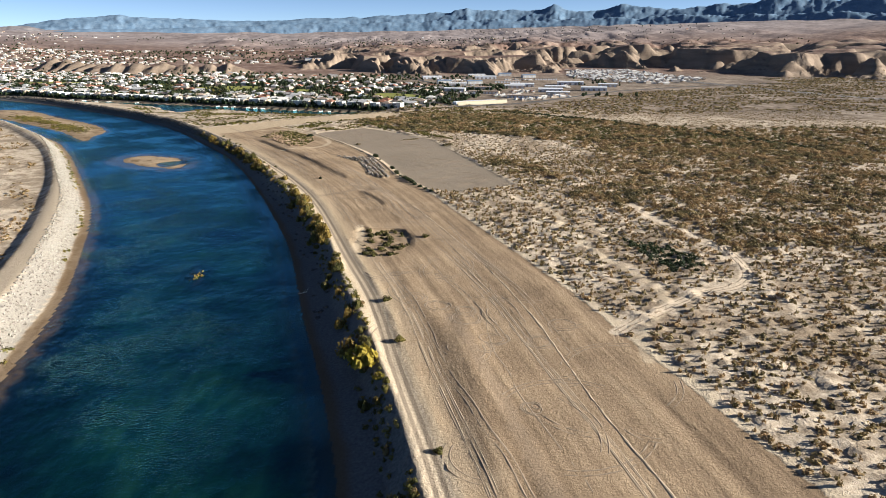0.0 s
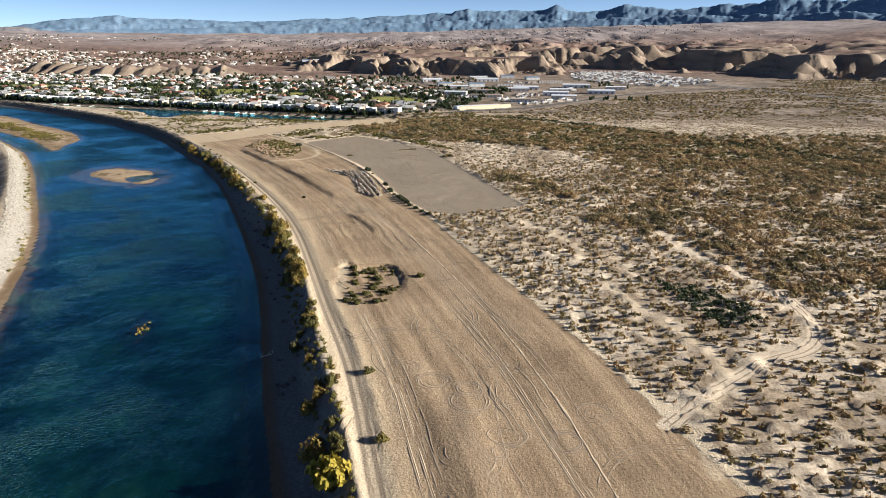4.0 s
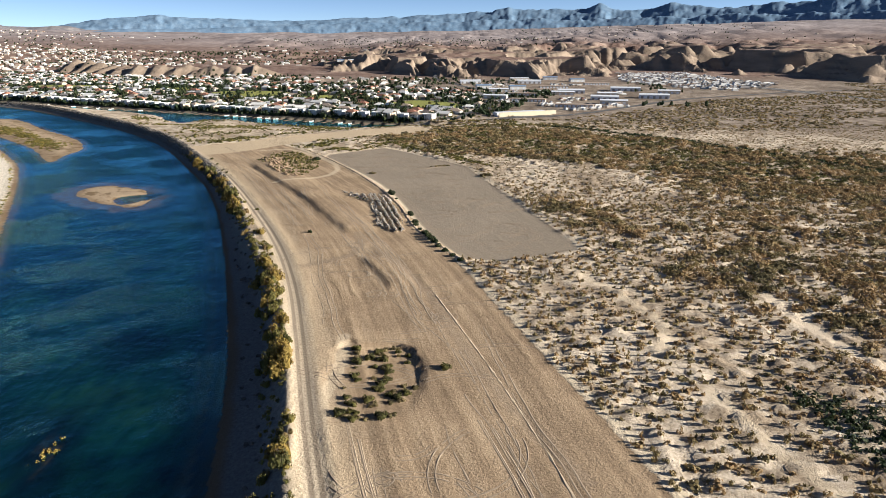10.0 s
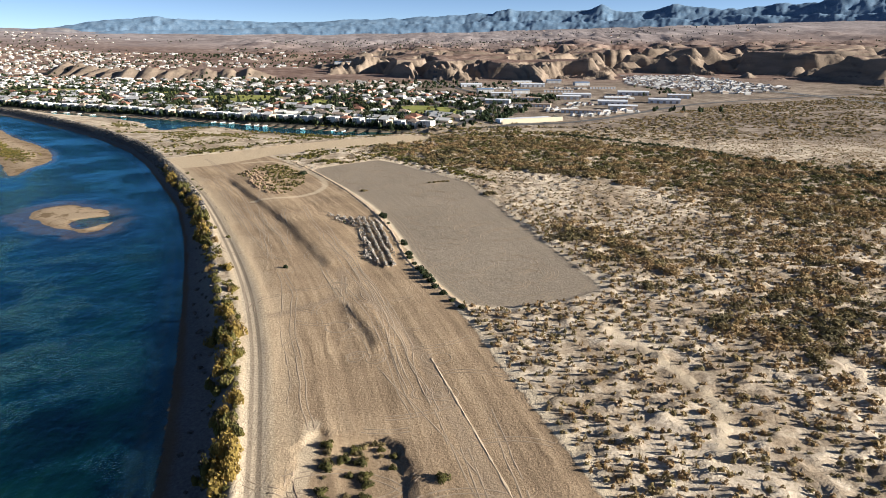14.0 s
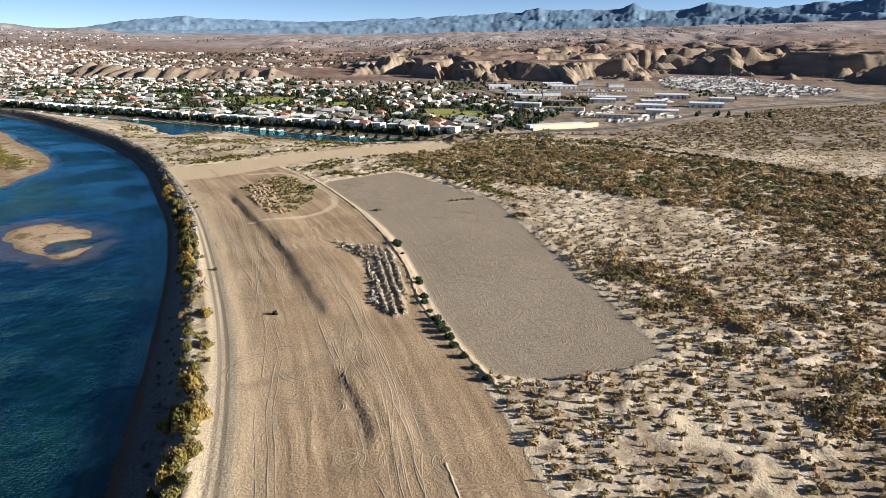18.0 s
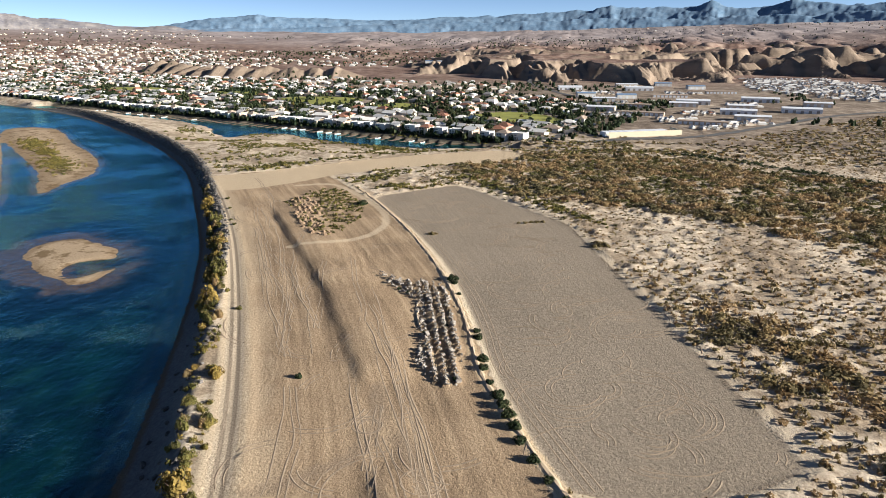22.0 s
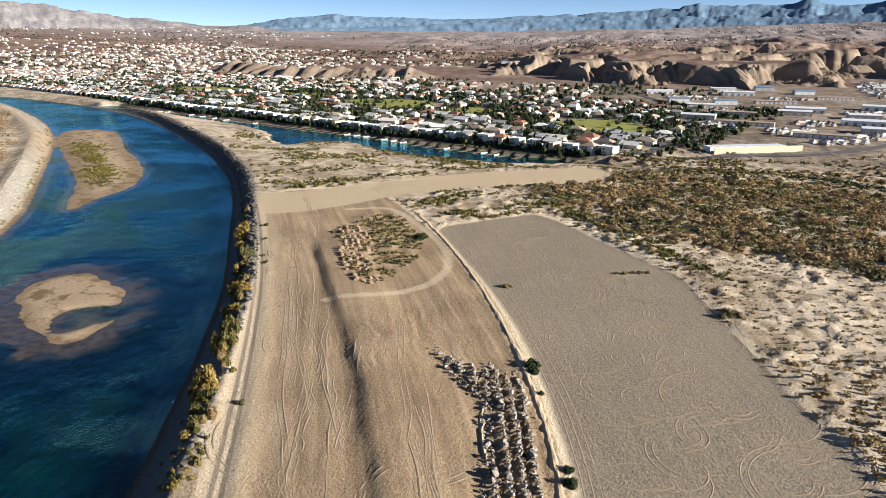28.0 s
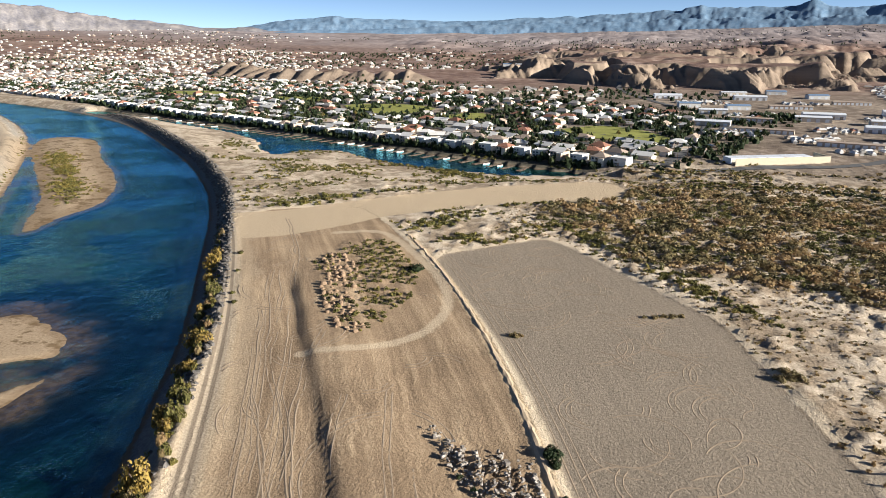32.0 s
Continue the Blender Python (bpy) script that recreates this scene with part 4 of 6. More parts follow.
dark = clear_of & ((wash < 4.5) | (patch > -1.5)) & (rs.random(len(p)) < 0.8)
big, small = big & ~dark, small & ~dark
q = p[dark]
scatter("dark_thicket", "dark grey-green shrubs crowded along a dry wash", "scrub", q, rs.uniform(1.3, 2.6, len(q)), rs.uniform(1.2, 2.4, len(q)), rs.uniform(0.0, 0.4, len(q)), M_GREEN, 40, 0.36, 20)
q = p[big & near]
scatter("scrub_thicket", "brown and olive desert scrub growing in dense clumps", "scrub", q, rs.uniform(1.6, 4.0, len(q)), rs.uniform(1.3, 3.2, len(q)), np.clip(rs.uniform(0, 0.5, len(q)) + 2.2 * (hue[big & near] - 0.38), 0, 1), M_BRUSH, 60, 0.28, 1)
big &= near | (rs.random(len(p)) < 0.62)
mixed_in = fbm(p[:, 0] / 12, p[:, 1] / 12, 2, 104) > 0.61
q = p[big & ~near & mixed_in]
scatter("green_thicket", "grey-green brush among tamarisk", "scrub", q, rs.uniform(1.6, 3.2, len(q)), rs.uniform(1.2, 2.4, len(q)), rs.uniform(0.0, 0.5, len(q)), M_OLIVE, 42, 0.34, 19)
q = p[big & ~near & ~mixed_in]
scatter("scrub_thicket_north", "rust-brown tamarisk thicket on sandy ground", "scrub", q, rs.uniform(2.0, 4.8, len(q)), rs.uniform(1.7, 3.5, len(q)), np.clip(rs.uniform(0, 0.5, len(q)) + 2.2 * (hue[big & ~near & ~mixed_in] - 0.35), 0, 1), M_BRUSH, 52, 0.32, 2)
q = p[small & near]
scatter("dry_brush", "small dry desert bushes dotted over pale sand", "brush", q, rs.uniform(0.5, 1.25, len(q)) + 0.9 * (rs.random(len(q)) < 0.18), rs.uniform(0.8, 2.0, len(q)), rs.uniform(0.1, 0.95, len(q)), M_BRUSH, 30, 0.46, 3)
q = p[small & ~near]
scatter("dry_brush_north", "small dry desert bushes dotted over pale sand", "brush", q, rs.uniform(0.5, 1.3, len(q)), rs.uniform(0.4, 1.1, len(q)), rs.uniform(0.1, 0.95, len(q)), M_BRUSH, 16, 0.55, 4)
# olive scrub between the sand road and the lagoon, and round the field's far corner
q = jitter(-330, 60, 560, 800, 3.2, rs)
zq = land(q[:, 0], q[:, 1])
nq = fbm(q[:, 0] / 20, q[:, 1] / 13, 3, 111)
ok = (zq["sand"] < -1.5) & (zq["flat"] < -2) & (zq["field"] < -1) & (zq["river"] < -16) & (zq["lagoon"] < -3) & (nq > 0.59) & (q[:, 1] > 530 - 0.35 * q[:, 0]) & (area_dist(q[:, 0], q[:, 1], THICK) < 0)
q = q[ok & (rs.random(len(q)) < 0.8)]
scatter("riverside_scrub", "olive-green low scrub on sandy river terrace", "scrub", q, rs.uniform(1.0, 2.4, len(q)), rs.uniform(0.8, 2.0, len(q)), rs.uniform(0.0, 0.8, len(q)), M_OLIVE, 30, 0.5, 5)
patches = []
for cx, cy, ra, rb, turn, n in ((-258, 805, 34, 17, 1.9, 190), (-140, 740, 70, 9, -0.45, 230), (-330, 800, 26, 12, -0.9, 70), (-160, 640, 48, 6, 0.72, 110), (-100, 606, 20, 9, 0.9, 110), (-84, 582, 12, 6, 0.3, 50), (-205, 655, 40, 12, 0.7, 80), (-60, 655, 30, 4, 0.55, 70), (-35, 600, 30, 6, -0.75, 90), (5, 545, 34, 5, -0.9, 90), (-215, 700, 30, 8, 0.6, 60), (60, 720, 70, 10, 0.1, 120)):
    a = rs.normal(size=(n, 2)) * (ra * 0.5, rb * 0.5)
    patches.append(np.stack([cx + a[:, 0] * math.cos(turn) - a[:, 1] * math.sin(turn), cy + a[:, 0] * math.sin(turn) + a[:, 1] * math.cos(turn)], 1))
q = np.concatenate(patches)
zq = land(q[:, 0], q[:, 1])
q = q[(zq["sand"] < -1) & (zq["field"] < -0.5) & (zq["flat"] < -1) & (zq["lagoon"] < -1.5) & (zq["river"] < -14)]
scatter("terrace_scrub", "dense olive-green scrub on the low river terrace", "scrub", q, rs.uniform(0.9, 2.3, len(q)), rs.uniform(0.8, 2.0, len(q)), rs.uniform(0.0, 0.8, len(q)), M_OLIVE, 36, 0.45, 18)
# far flats north-east of the thicket
q = jitter(-20, 1000, 690, 1300, 5.2, rs)
zq = land(q[:, 0], q[:, 1])
nq = fbm(q[:, 0] / 45, q[:, 1] / 25, 3, 121)
town_edge = np.array([(-60, 745), (10, 770), (110, 770), (180, 840), (330, 990), (470, 1050), (640, 1200), (640, 1700), (-400, 1700)], float)
q = q[(area_dist(q[:, 0], q[:, 1], town_edge) < -2) & (nq > 0.39) & (rs.random(len(q)) < 0.8) & (q[:, 0] < 0.8 * q[:, 1] + 60)]
scatter("far_scrub", "brown desert scrub over a far sandy plain", "scrub", q, rs.uniform(1.2, 3.4, len(q)), rs.uniform(0.8, 2.2, len(q)), rs.uniform(0.0, 0.9, len(q)), M_BRUSH, 10, 0.8, 6)
# west bank and the bars
q = jitter(-760, -110, 60, 960, 4.0, rs)
zq = land(q[:, 0], q[:, 1])
nq = fbm(q[:, 0] / 22, q[:, 1] / 22, 3, 131)
west_edge = np.interp(q[:, 1], bank_w[::-1, 1], bank_w[::-1, 0])
margin = (q[:, 0] < west_edge) & (zq["river"] < -3) & (zq["river"] > -6.5) & (nq > 0.46)
inland = (q[:, 0] < west_edge) & (zq["river"] < -24) & (zq["river"] > -160) & (nq > 0.52)
scatter("west_bank_scrub", "rust-brown scrub behind a gravel levee road", "scrub", q[inland], rs.uniform(1.0, 2.2, inland.sum()), rs.uniform(0.8, 1.9, inland.sum()), rs.uniform(0.3, 1.0, inland.sum()), M_BRUSH, 14, 0.62, 7)
scatter("west_bank_reeds", "yellow-green bushes along a sandy water's edge", "reeds", q[margin], rs.uniform(0.9, 1.9, margin.sum()), rs.uniform(0.8, 1.8, margin.sum()), rs.uniform(0.2, 1.0, margin.sum()), M_OLIVE, 26, 0.5, 8)
for spots, seed in (((-416, 712, 34, 10), 9), ((-337, 638, 38, 12), 10), ((-376, 677, 14, 6), 13)):
    cx, cy, ra, rb = spots
    g0 = rs.normal(size=(260, 2)) * (ra * 0.5, rb * 0.5)
    q = np.stack([cx + g0[:, 0] * 0.75 + g0[:, 1] * 0.66, cy + g0[:, 0] * -0.66 + g0[:, 1] * 0.75], 1)
    scatter("sandbar_grass", "tall green and yellow grass on a sandbar", "grass", q, rs.uniform(1.2, 2.6, len(q)), rs.uniform(0.8, 1.5, len(q)), rs.uniform(0.1, 0.9, len(q)), M_OLIVE, 26, 0.45, seed)
q = np.array([(-82, 219)]) + rs.normal(size=(14, 2)) * (1.0, 1.8)
scatter("submerged_reeds", "orange-brown reeds breaking the river surface", "reeds", q, rs.uniform(0.4, 0.9, 14), rs.uniform(0.9, 1.3, 14), rs.uniform(0.6, 1, 14), M_GOLD, 26, 0.5, 14)
q = jitter(-136, -80, 480, 600, 2.0, rs)
nq = fbm(q[:, 0] / 9, q[:, 1] / 9, 2, 141)
dense_side = smooth(173, 180, 0.86 * q[:, 0] + 0.51 * q[:, 1])
q = q[(area_dist(q[:, 0], q[:, 1], mounds_line) > 0.5) & (nq > 0.58 - 0.24 * dense_side) & (rs.random(len(q)) < 0.35 + 0.4 * dense_side)]
scatter("mound_brush", "dry olive brush over small dirt mounds", "brush", q, rs.uniform(0.6, 1.7, len(q)), rs.uniform(0.6, 1.5, len(q)), rs.uniform(0.0, 0.8, len(q)), M_OLIVE, 34, 0.45, 15)


def leaf_part(name, parent, rs, sprays, size, radius, tall, lift, material, tint=0.4, hollow=0.35):
    v = tuft(rs, sprays, size, hollow=hollow) * (radius, radius, tall) + (0, 0, lift)
    v = v.reshape(-1, 3)
    ob = new(name, mesh_of(name, v, np.arange(len(v)).reshape(-1, 4), [material], False, floats={"tint": rs.uniform(tint - 0.15, tint + 0.15, len(v) // 4).repeat(4)}))
    ob.parent = parent
    return ob


def limb(bm, a, b, r0, r1):
    a, b = Vector(a), Vector(b)
    m = Matrix.Translation((a + b) / 2) @ (b - a).to_track_quat("Z", "Y").to_matrix().to_4x4()
    bmesh.ops.create_cone(bm, segments=6, radius1=r0, radius2=r1, depth=(b - a).length, matrix=m)


def make_bush(rs, material, label, category="bush", group="", tint=0.4, sprays=620):
    root = tagged(new("bush"), label, category, group)
    leaf_part("foliage", root, rs, sprays, 0.18, 1.0, 1.05, 0.0, material, tint, 0.3)
    bm = bmesh.new()
    for k in range(6):
        a = k * 1.05 + rs.uniform(0, 0.6)
        limb(bm, (0, 0, -0.15), (0.5 * math.cos(a), 0.5 * math.sin(a), 0.55 + 0.2 * rs.random()), 0.05, 0.02)
    part("stem", bm, M_BARK, root)
    return root


def make_tree(rs, material, label, group="", tall=6.0, radius=2.6, trunk=0.22, sprays=420, tint=0.4):
    root = tagged(new("tree"), label, "tree", group)
    bm = bmesh.new()
    limb(bm, (0, 0, -0.3), (0.1, 0, tall * 0.45), trunk, trunk * 0.6)
    for k in range(5):
        a = k * 1.26 + rs.uniform(0, 0.7)
        limb(bm, (0.1, 0, tall * (0.28 + 0.04 * k)), (radius * 0.6 * math.cos(a), radius * 0.6 * math.sin(a), tall * (0.6 + 0.05 * k)), trunk * 0.5, 0.04)
    part("trunk", bm, M_BARK, root)
    v = np.concatenate([tuft(rs, sprays // 6, 0.5) * (radius * 0.55, radius * 0.55, tall * 0.36) + (math.cos(a) * radius * w, math.sin(a) * radius * w, tall * h) for a, w, h in ((0, 0, 0.62), (0.5, 0.5, 0.42), (1.8, 0.55, 0.36), (3.1, 0.5, 0.45), (4.3, 0.55, 0.35), (5.4, 0.5, 0.4))]).reshape(-1, 3)
    crown = new("crown", mesh_of("crown", v, np.arange(len(v)).reshape(-1, 4), [material], False, floats={"tint": rs.uniform(tint - 0.2, tint + 0.2, len(v) // 4).repeat(4)}))
    crown.parent = root
    return root


def make_palm(rs, label, tall=9.0):
    root = tagged(new("palm_tree"), label, "palm tree", "palms in the town")
    bm = bmesh.new()
    limb(bm, (0, 0, -0.3), (0.15, 0, tall), 0.25, 0.17)
    part("trunk", bm, M_BARK, root)
    v = []
    for k in range(22):
        a, drop = k * 2.4, -0.9 + 1.9 * (k / 22)
        d = np.array([math.cos(a), math.sin(a), 0])
        side = np.array([-d[1], d[0], 0]) * 0.28
        mid, tip = d * 1.1 + (0, 0, drop * 0.6 + 0.3), d * 2.1 + (0, 0, drop - 0.3)
        v += [np.zeros(3) + (0.15, 0, tall), mid + side + (0.15, 0, tall), tip + (0.15, 0, tall), mid - side + (0.15, 0, tall)]
    crown = new("crown", mesh_of("crown", np.array(v), np.arange(len(v)).reshape(-1, 4), [M_GREEN], False, floats={"tint": np.full(len(v), 0.35)}))
    crown.parent = root
    return root


def set_down(template, used, x, y, scale=(1, 1, 1), turn=0.0, sink=0.0, z=None):
    """Puts the template itself at its first place and copies at the rest."""
    h = float(height(x, y)[0]) if z is None else z
    m = Matrix.Translation((x, y, h - sink)) @ Matrix.Rotation(turn, 4, "Z") @ Matrix.Diagonal((*scale, 1))
    if id(template) in used:
        return copy_thing(template, m)
    used.add(id(template))
    template.matrix_basis = m
    return template


used = set()
rs = np.random.default_rng(21)
bank_bushes = [make_bush(rs, M_OLIVE, "olive-green bush on the shaded river bank", group="bushes along the river bank", tint=0.3),
               make_bush(rs, M_GOLD, "golden-leaved bush on the river bank beside the road", group="bushes along the river bank", tint=0.35),
               make_bush(rs, M_OLIVE, "dull olive bush with yellowing tips on the bank", group="bushes along the river bank", tint=0.6),
               make_bush(rs, M_BRUSH, "dry brown bush on the sandy river bank", group="bushes along the river bank", tint=0.55)]
run = 0.0
spots = []
for (ax, ay), (bx, by) in zip(road_line[:-1], road_line[1:]):
    if ay < 20:
        continue
    ln = math.hypot(bx - ax, by - ay)
    for k in range(int(ln / 1.35 + rs.random())):
        t, off = rs.random(), rs.choice([4.7, 6.6, 8.8, 10.8], p=[0.27, 0.33, 0.25, 0.15]) + rs.normal() * 0.9
        spots.append((ax + (bx - ax) * t - (by - ay) / ln * off, ay + (by - ay) * t + (bx - ax) / ln * off))
spots = np.array(spots)
zs = land(spots[:, 0], spots[:, 1])
clump = fbm(spots[:, 0] / 9, spots[:, 1] / 9, 2, 151)
for (x, y), h, r, c in zip(spots, zs["h"], zs["river"], clump):
    if r > -5.0 or c < 0.43:
        continue
    k = rs.choice(4, p=[0.25, 0.25, 0.25, 0.25])
    s = rs.uniform(0.7, 1.75) * (1.15 if c > 0.5 else 0.85)
    set_down(bank_bushes[k], used, x, y, (s, s * rs.uniform(0.85, 1.15), s * rs.uniform(0.95, 1.6)), rs.uniform(0, 6), 0.05, h)

fill = []
for (ax, ay), (bx, by) in zip(road_line[:-1], road_line[1:]):
    ln = math.hypot(bx - ax, by - ay)
    for k in range(int(ln * 1.5) if ay > 20 else 0):
        t, off = rs.random(), 4.3 + 6.5 * rs.random() ** 1.6
        fill.append((ax + (bx - ax) * t - (by - ay) / ln * off, ay + (by - ay) * t + (bx - ax) / ln * off))
fill = np.array(fill)
fill = fill[(land(fill[:, 0], fill[:, 1])["river"] < -5) & (fbm(fill[:, 0] / 7, fill[:, 1] / 7, 2, 152) > 0.41)]
scatter("bank_brush", "low olive and brown brush on the river bank", "brush", fill, rs.uniform(0.5, 1.4, len(fill)), rs.uniform(0.6, 1.9, len(fill)), rs.uniform(0.1, 0.9, len(fill)), M_OLIVE, 60, 0.30, 17)
gold = make_tree(rs, M_YELLOW, "small cottonwood with bright yellow autumn leaves on the bank", tall=6.5, radius=3.2, tint=0.45, sprays=900)
set_down(gold, used, -14.3, 139.5, (1.4, 1.4, 1.3))
set_down(make_bush(rs, M_YELLOW, "golden bush below the yellow tree on the bank", tint=0.25), used, -9.5, 131.5, (2.4, 2.2, 2.0))
set_down(make_bush(rs, M_OLIVE, "yellow-green bush on the road's edge", tint=0.6), used, -5, 151, (2.0, 2.0, 1.8), 1.0)
lone = make_bush(rs, M_GREEN, "lone round green bush on the graded flat", tint=0.35)
set_down(lone, used, -58, 369.6, (1.35, 1.35, 1.6))
roadside = make_bush(rs, M_OLIVE, "small olive bush beside the dirt road", group="bushes beside the dirt road", tint=0.3)
for x, y, s in ((-92, 408, 1.3), (-10, 180.3, 1.5), (-137, 497, 1.0), (-162, 541, 1.2), (-142, 504, 0.9), (-134, 485, 0.8), (4.5, 100, 1.1), (-152, 523, 0.9)):
    set_down(roadside, used, x, y, (s, s, s * 0.95), s * 3)
berm_bush = make_bush(rs, M_GREEN, "dark green bush on the sandy berm beside the field", group="bushes on the field berm", tint=0.35)
for x, y, s in ((-18, 403, 1.6), (-17.2, 399, 1.3), (-14.5, 386, 1.4), (-13.8, 381, 1.2), (-31, 443, 1.8), (-30, 440, 1.2), (-9, 368, 1.5), (-7.5, 364, 1.4), (-6, 360, 1.5), (-4.4, 356, 1.4), (-3, 351, 1.2), (0, 345, 1.2), (3, 339, 1.0), (6, 333, 1.1), (-91, 541, 2.2), (-11.5, 374, 0.9), (-27, 430, 0.7)):
    set_down(berm_bush, used, x, y, (s, s, s * 0.95), x)
field_bush = make_bush(rs, M_BRUSH, "dark dry bush on the grey field", group="bushes on the field", tint=0.35)
for x, y, s in ((20, 493, 1.9), (22, 490, 1.6), (18.5, 489, 1.2), (-5, 522, 0.9), (-7.5, 521.5, 0.8), (-10, 520, 0.8), (-2.5, 523, 0.8), (-13, 519.5, 0.6), (-48, 496, 1.0), (-46.5, 496.5, 0.7)):
    set_down(field_bush, used, x, y, (s, s, s * 0.85), y)
pit_bush = make_bush(rs, M_OLIVE, "leafy olive bush in a dug-out pit", group="bushes in the pit", tint=0.2)
pit_dark = make_bush(rs, M_BRUSH, "brown-green bush in a dug-out pit", group="bushes in the pit", tint=0.15)
for k in range(125):
    x, y = -1 - 22 * rs.random() ** 1.25, 262 - 38 * rs.random() ** 1.15
    if area_dist(np.array([x]), np.array([y]), pit_line)[0] > 0.8 and fbm(np.array([x / 6]), np.array([y / 6]), 2, 161)[0] > 0.42:
        s = rs.uniform(0.75, 1.6)
        set_down(pit_bush if k % 2 else pit_dark, used, x, y, (s, s, s * 0.9), k)
set_down(pit_bush, used, 2.6, 249.5, (1.5, 1.5, 1.5), 2.0)


# a bare bleached branch caught in the shallows
snag = tagged(new("dead_branch"), "bleached bare branch caught in shallow river water", "driftwood")
bm = bmesh.new()
for a, b, r0, r1 in (((-1.6, 0, 0.0), (1.5, 0.3, 0.35), 0.16, 0.09), ((0.2, 0.1, 0.2), (1.3, 1.2, 0.9), 0.09, 0.04), ((0.7, 0.2, 0.25), (1.1, -0.9, 0.8), 0.08, 0.03), ((1.5, 0.3, 0.35), (2.1, 0.5, 1.9), 0.09, 0.03), ((-0.8, 0, 0.1), (-0.9, 0.9, 0.5), 0.07, 0.03)):
    limb(bm, a, b, r0, r1)
part("stem", bm, plain("bleached_wood", (0.62, 0.58, 0.52), 0.1, 2.0), snag)
snag.matrix_basis = Matrix.Translation((-40, 200, RIVER_Z + 0.02)) @ Matrix.Rotation(0.3, 4, "Z")


# ---- stones ----
def stone_mesh(rs, name="stone"):
    bm = bmesh.new()
    bmesh.ops.create_cube(bm, size=1.3)
    bmesh.ops.bevel(bm, geom=list(bm.edges), offset=0.22, segments=1, affect="EDGES")
    bmesh.ops.triangulate(bm, faces=list(bm.faces))
    for v in bm.verts:
        v.co *= rs.uniform(0.75, 1.2)
        v.co.z = max(v.co.z, -0.55)
    me = bpy.data.meshes.new(name)
    bm.to_mesh(me)
    bm.free()
    return me


rs = np.random.default_rng(31)
stone_kinds = [stone_mesh(rs) for _ in range(7)]
for me in stone_kinds:
    me.materials.append(M_STONE)
stone_raw = []
for me in stone_kinds:
    co = np.empty(len(me.vertices) * 3)
    me.vertices.foreach_get("co", co)
    stone_raw.append((co.reshape(-1, 3), np.array([list(f.vertices) for f in me.polygons])))


def lay_stones(thing, pts, size, lift, limit, rs, material, joined_label):
    """The first stones as parts of their own, the rest joined into one part."""
    z = height(pts[:, 0], pts[:, 1]) + lift
    vs, fs, base = [], [], 0
    for k, ((x, y), h, s) in enumerate(zip(pts, z, size)):
        m = Matrix.Translation((x, y, h)) @ Euler((rs.uniform(-0.5, 0.5), rs.uniform(-0.5, 0.5), rs.uniform(0, 6.3))).to_matrix().to_4x4() @ Matrix.Diagonal((s * rs.uniform(0.8, 1.5), s * rs.uniform(0.7, 1.1), s * rs.uniform(0.45, 0.9), 1))
        kind = int(rs.integers(0, 7))
        if k < limit:
            ob = new("stone", stone_kinds[kind])
            ob.parent = thing
            ob.matrix_basis = m
            continue
        co, tri = stone_raw[kind]
        a = np.array(m)
        vs.append(co @ a[:3, :3].T + a[:3, 3])
        fs.append(tri + base)
        base += len(co)
    if vs:
        rest = new("loose_rock", mesh_of("loose_rock", np.concatenate(vs), np.concatenate(fs), [material]))
        rest.parent = thing
        tagged(rest, joined_label, kind="stuff")


M_DARK_STONE = make_rock("dark_riprap", ((0.35, (0.05, 0.045, 0.04)), (0.5, (0.10, 0.09, 0.08)), (0.65, (0.19, 0.17, 0.15))), 0.8, 0.05)
M_PALE_STONE = make_rock("pale_riprap", ((0.35, (0.17, 0.145, 0.115)), (0.5, (0.30, 0.265, 0.215)), (0.65, (0.45, 0.41, 0.345))), 0.8, 0.05)
# rows of dumped broken concrete
pile = tagged(new("rubble_pile"), "long rows of dumped broken concrete on the graded flat", "rubble pile")
axis = np.array((-0.26, 0.966))
cand = jitter(-60, -15, 364, 448, 0.6, rs)
inside = area_dist(cand[:, 0], cand[:, 1], np.array(RUBBLE, float))
across = (cand - (-25, 400)) @ np.array((axis[1], -axis[0])) + 1.1 * (fbm(cand[:, 0] / 7, cand[:, 1] / 7, 2, 171) - 0.5)
row = np.abs(((across / 2.7) % 1) - 0.5) * 2
heaped = fbm(cand[:, 0] / 2.6, cand[:, 1] / 4.0, 2, 172)
keep = (inside > 0.2) & (row < 0.5 * smooth(0.22, 0.5, heaped) + 0.08) & (rs.random(len(cand)) < 0.85)
cand, pile_up = cand[keep], np.maximum(0, 0.7 * (1 - row[keep] / 0.58) * (heaped[keep] - 0.12)) * rs.uniform(0.5, 1.15, keep.sum())
arms = []
for (ax, ay), (bx, by) in (((-57, 446), (-41, 428)), ((-52, 437), (-38, 422)), ((-38, 420), (-33, 398)), ((-33, 398), (-31, 384)), ((-31.5, 388), (-29.5, 378)), ((-30.5, 387), (-28.5, 377)), ((-41, 440), (-36, 424))):
    n = int(math.hypot(bx - ax, by - ay) / 0.5)
    t = rs.random(n)[:, None]
    arms.append(np.array((ax, ay)) * (1 - t) + np.array((bx, by)) * t + rs.normal(size=(n, 2)) * 0.45)
stones = np.concatenate([cand, *arms])
pile_up = np.r_[pile_up, rs.uniform(0, 0.8, len(stones) - len(cand))]
mixed_up = rs.permutation(len(stones))
stones, pile_up = stones[mixed_up], pile_up[mixed_up]
lay_stones(pile, stones, rs.uniform(0.2, 0.48, len(stones)) + 0.35 * (rs.random(len(stones)) < 0.12), pile_up, 300, rs, M_STONE, "smaller broken concrete lumps")
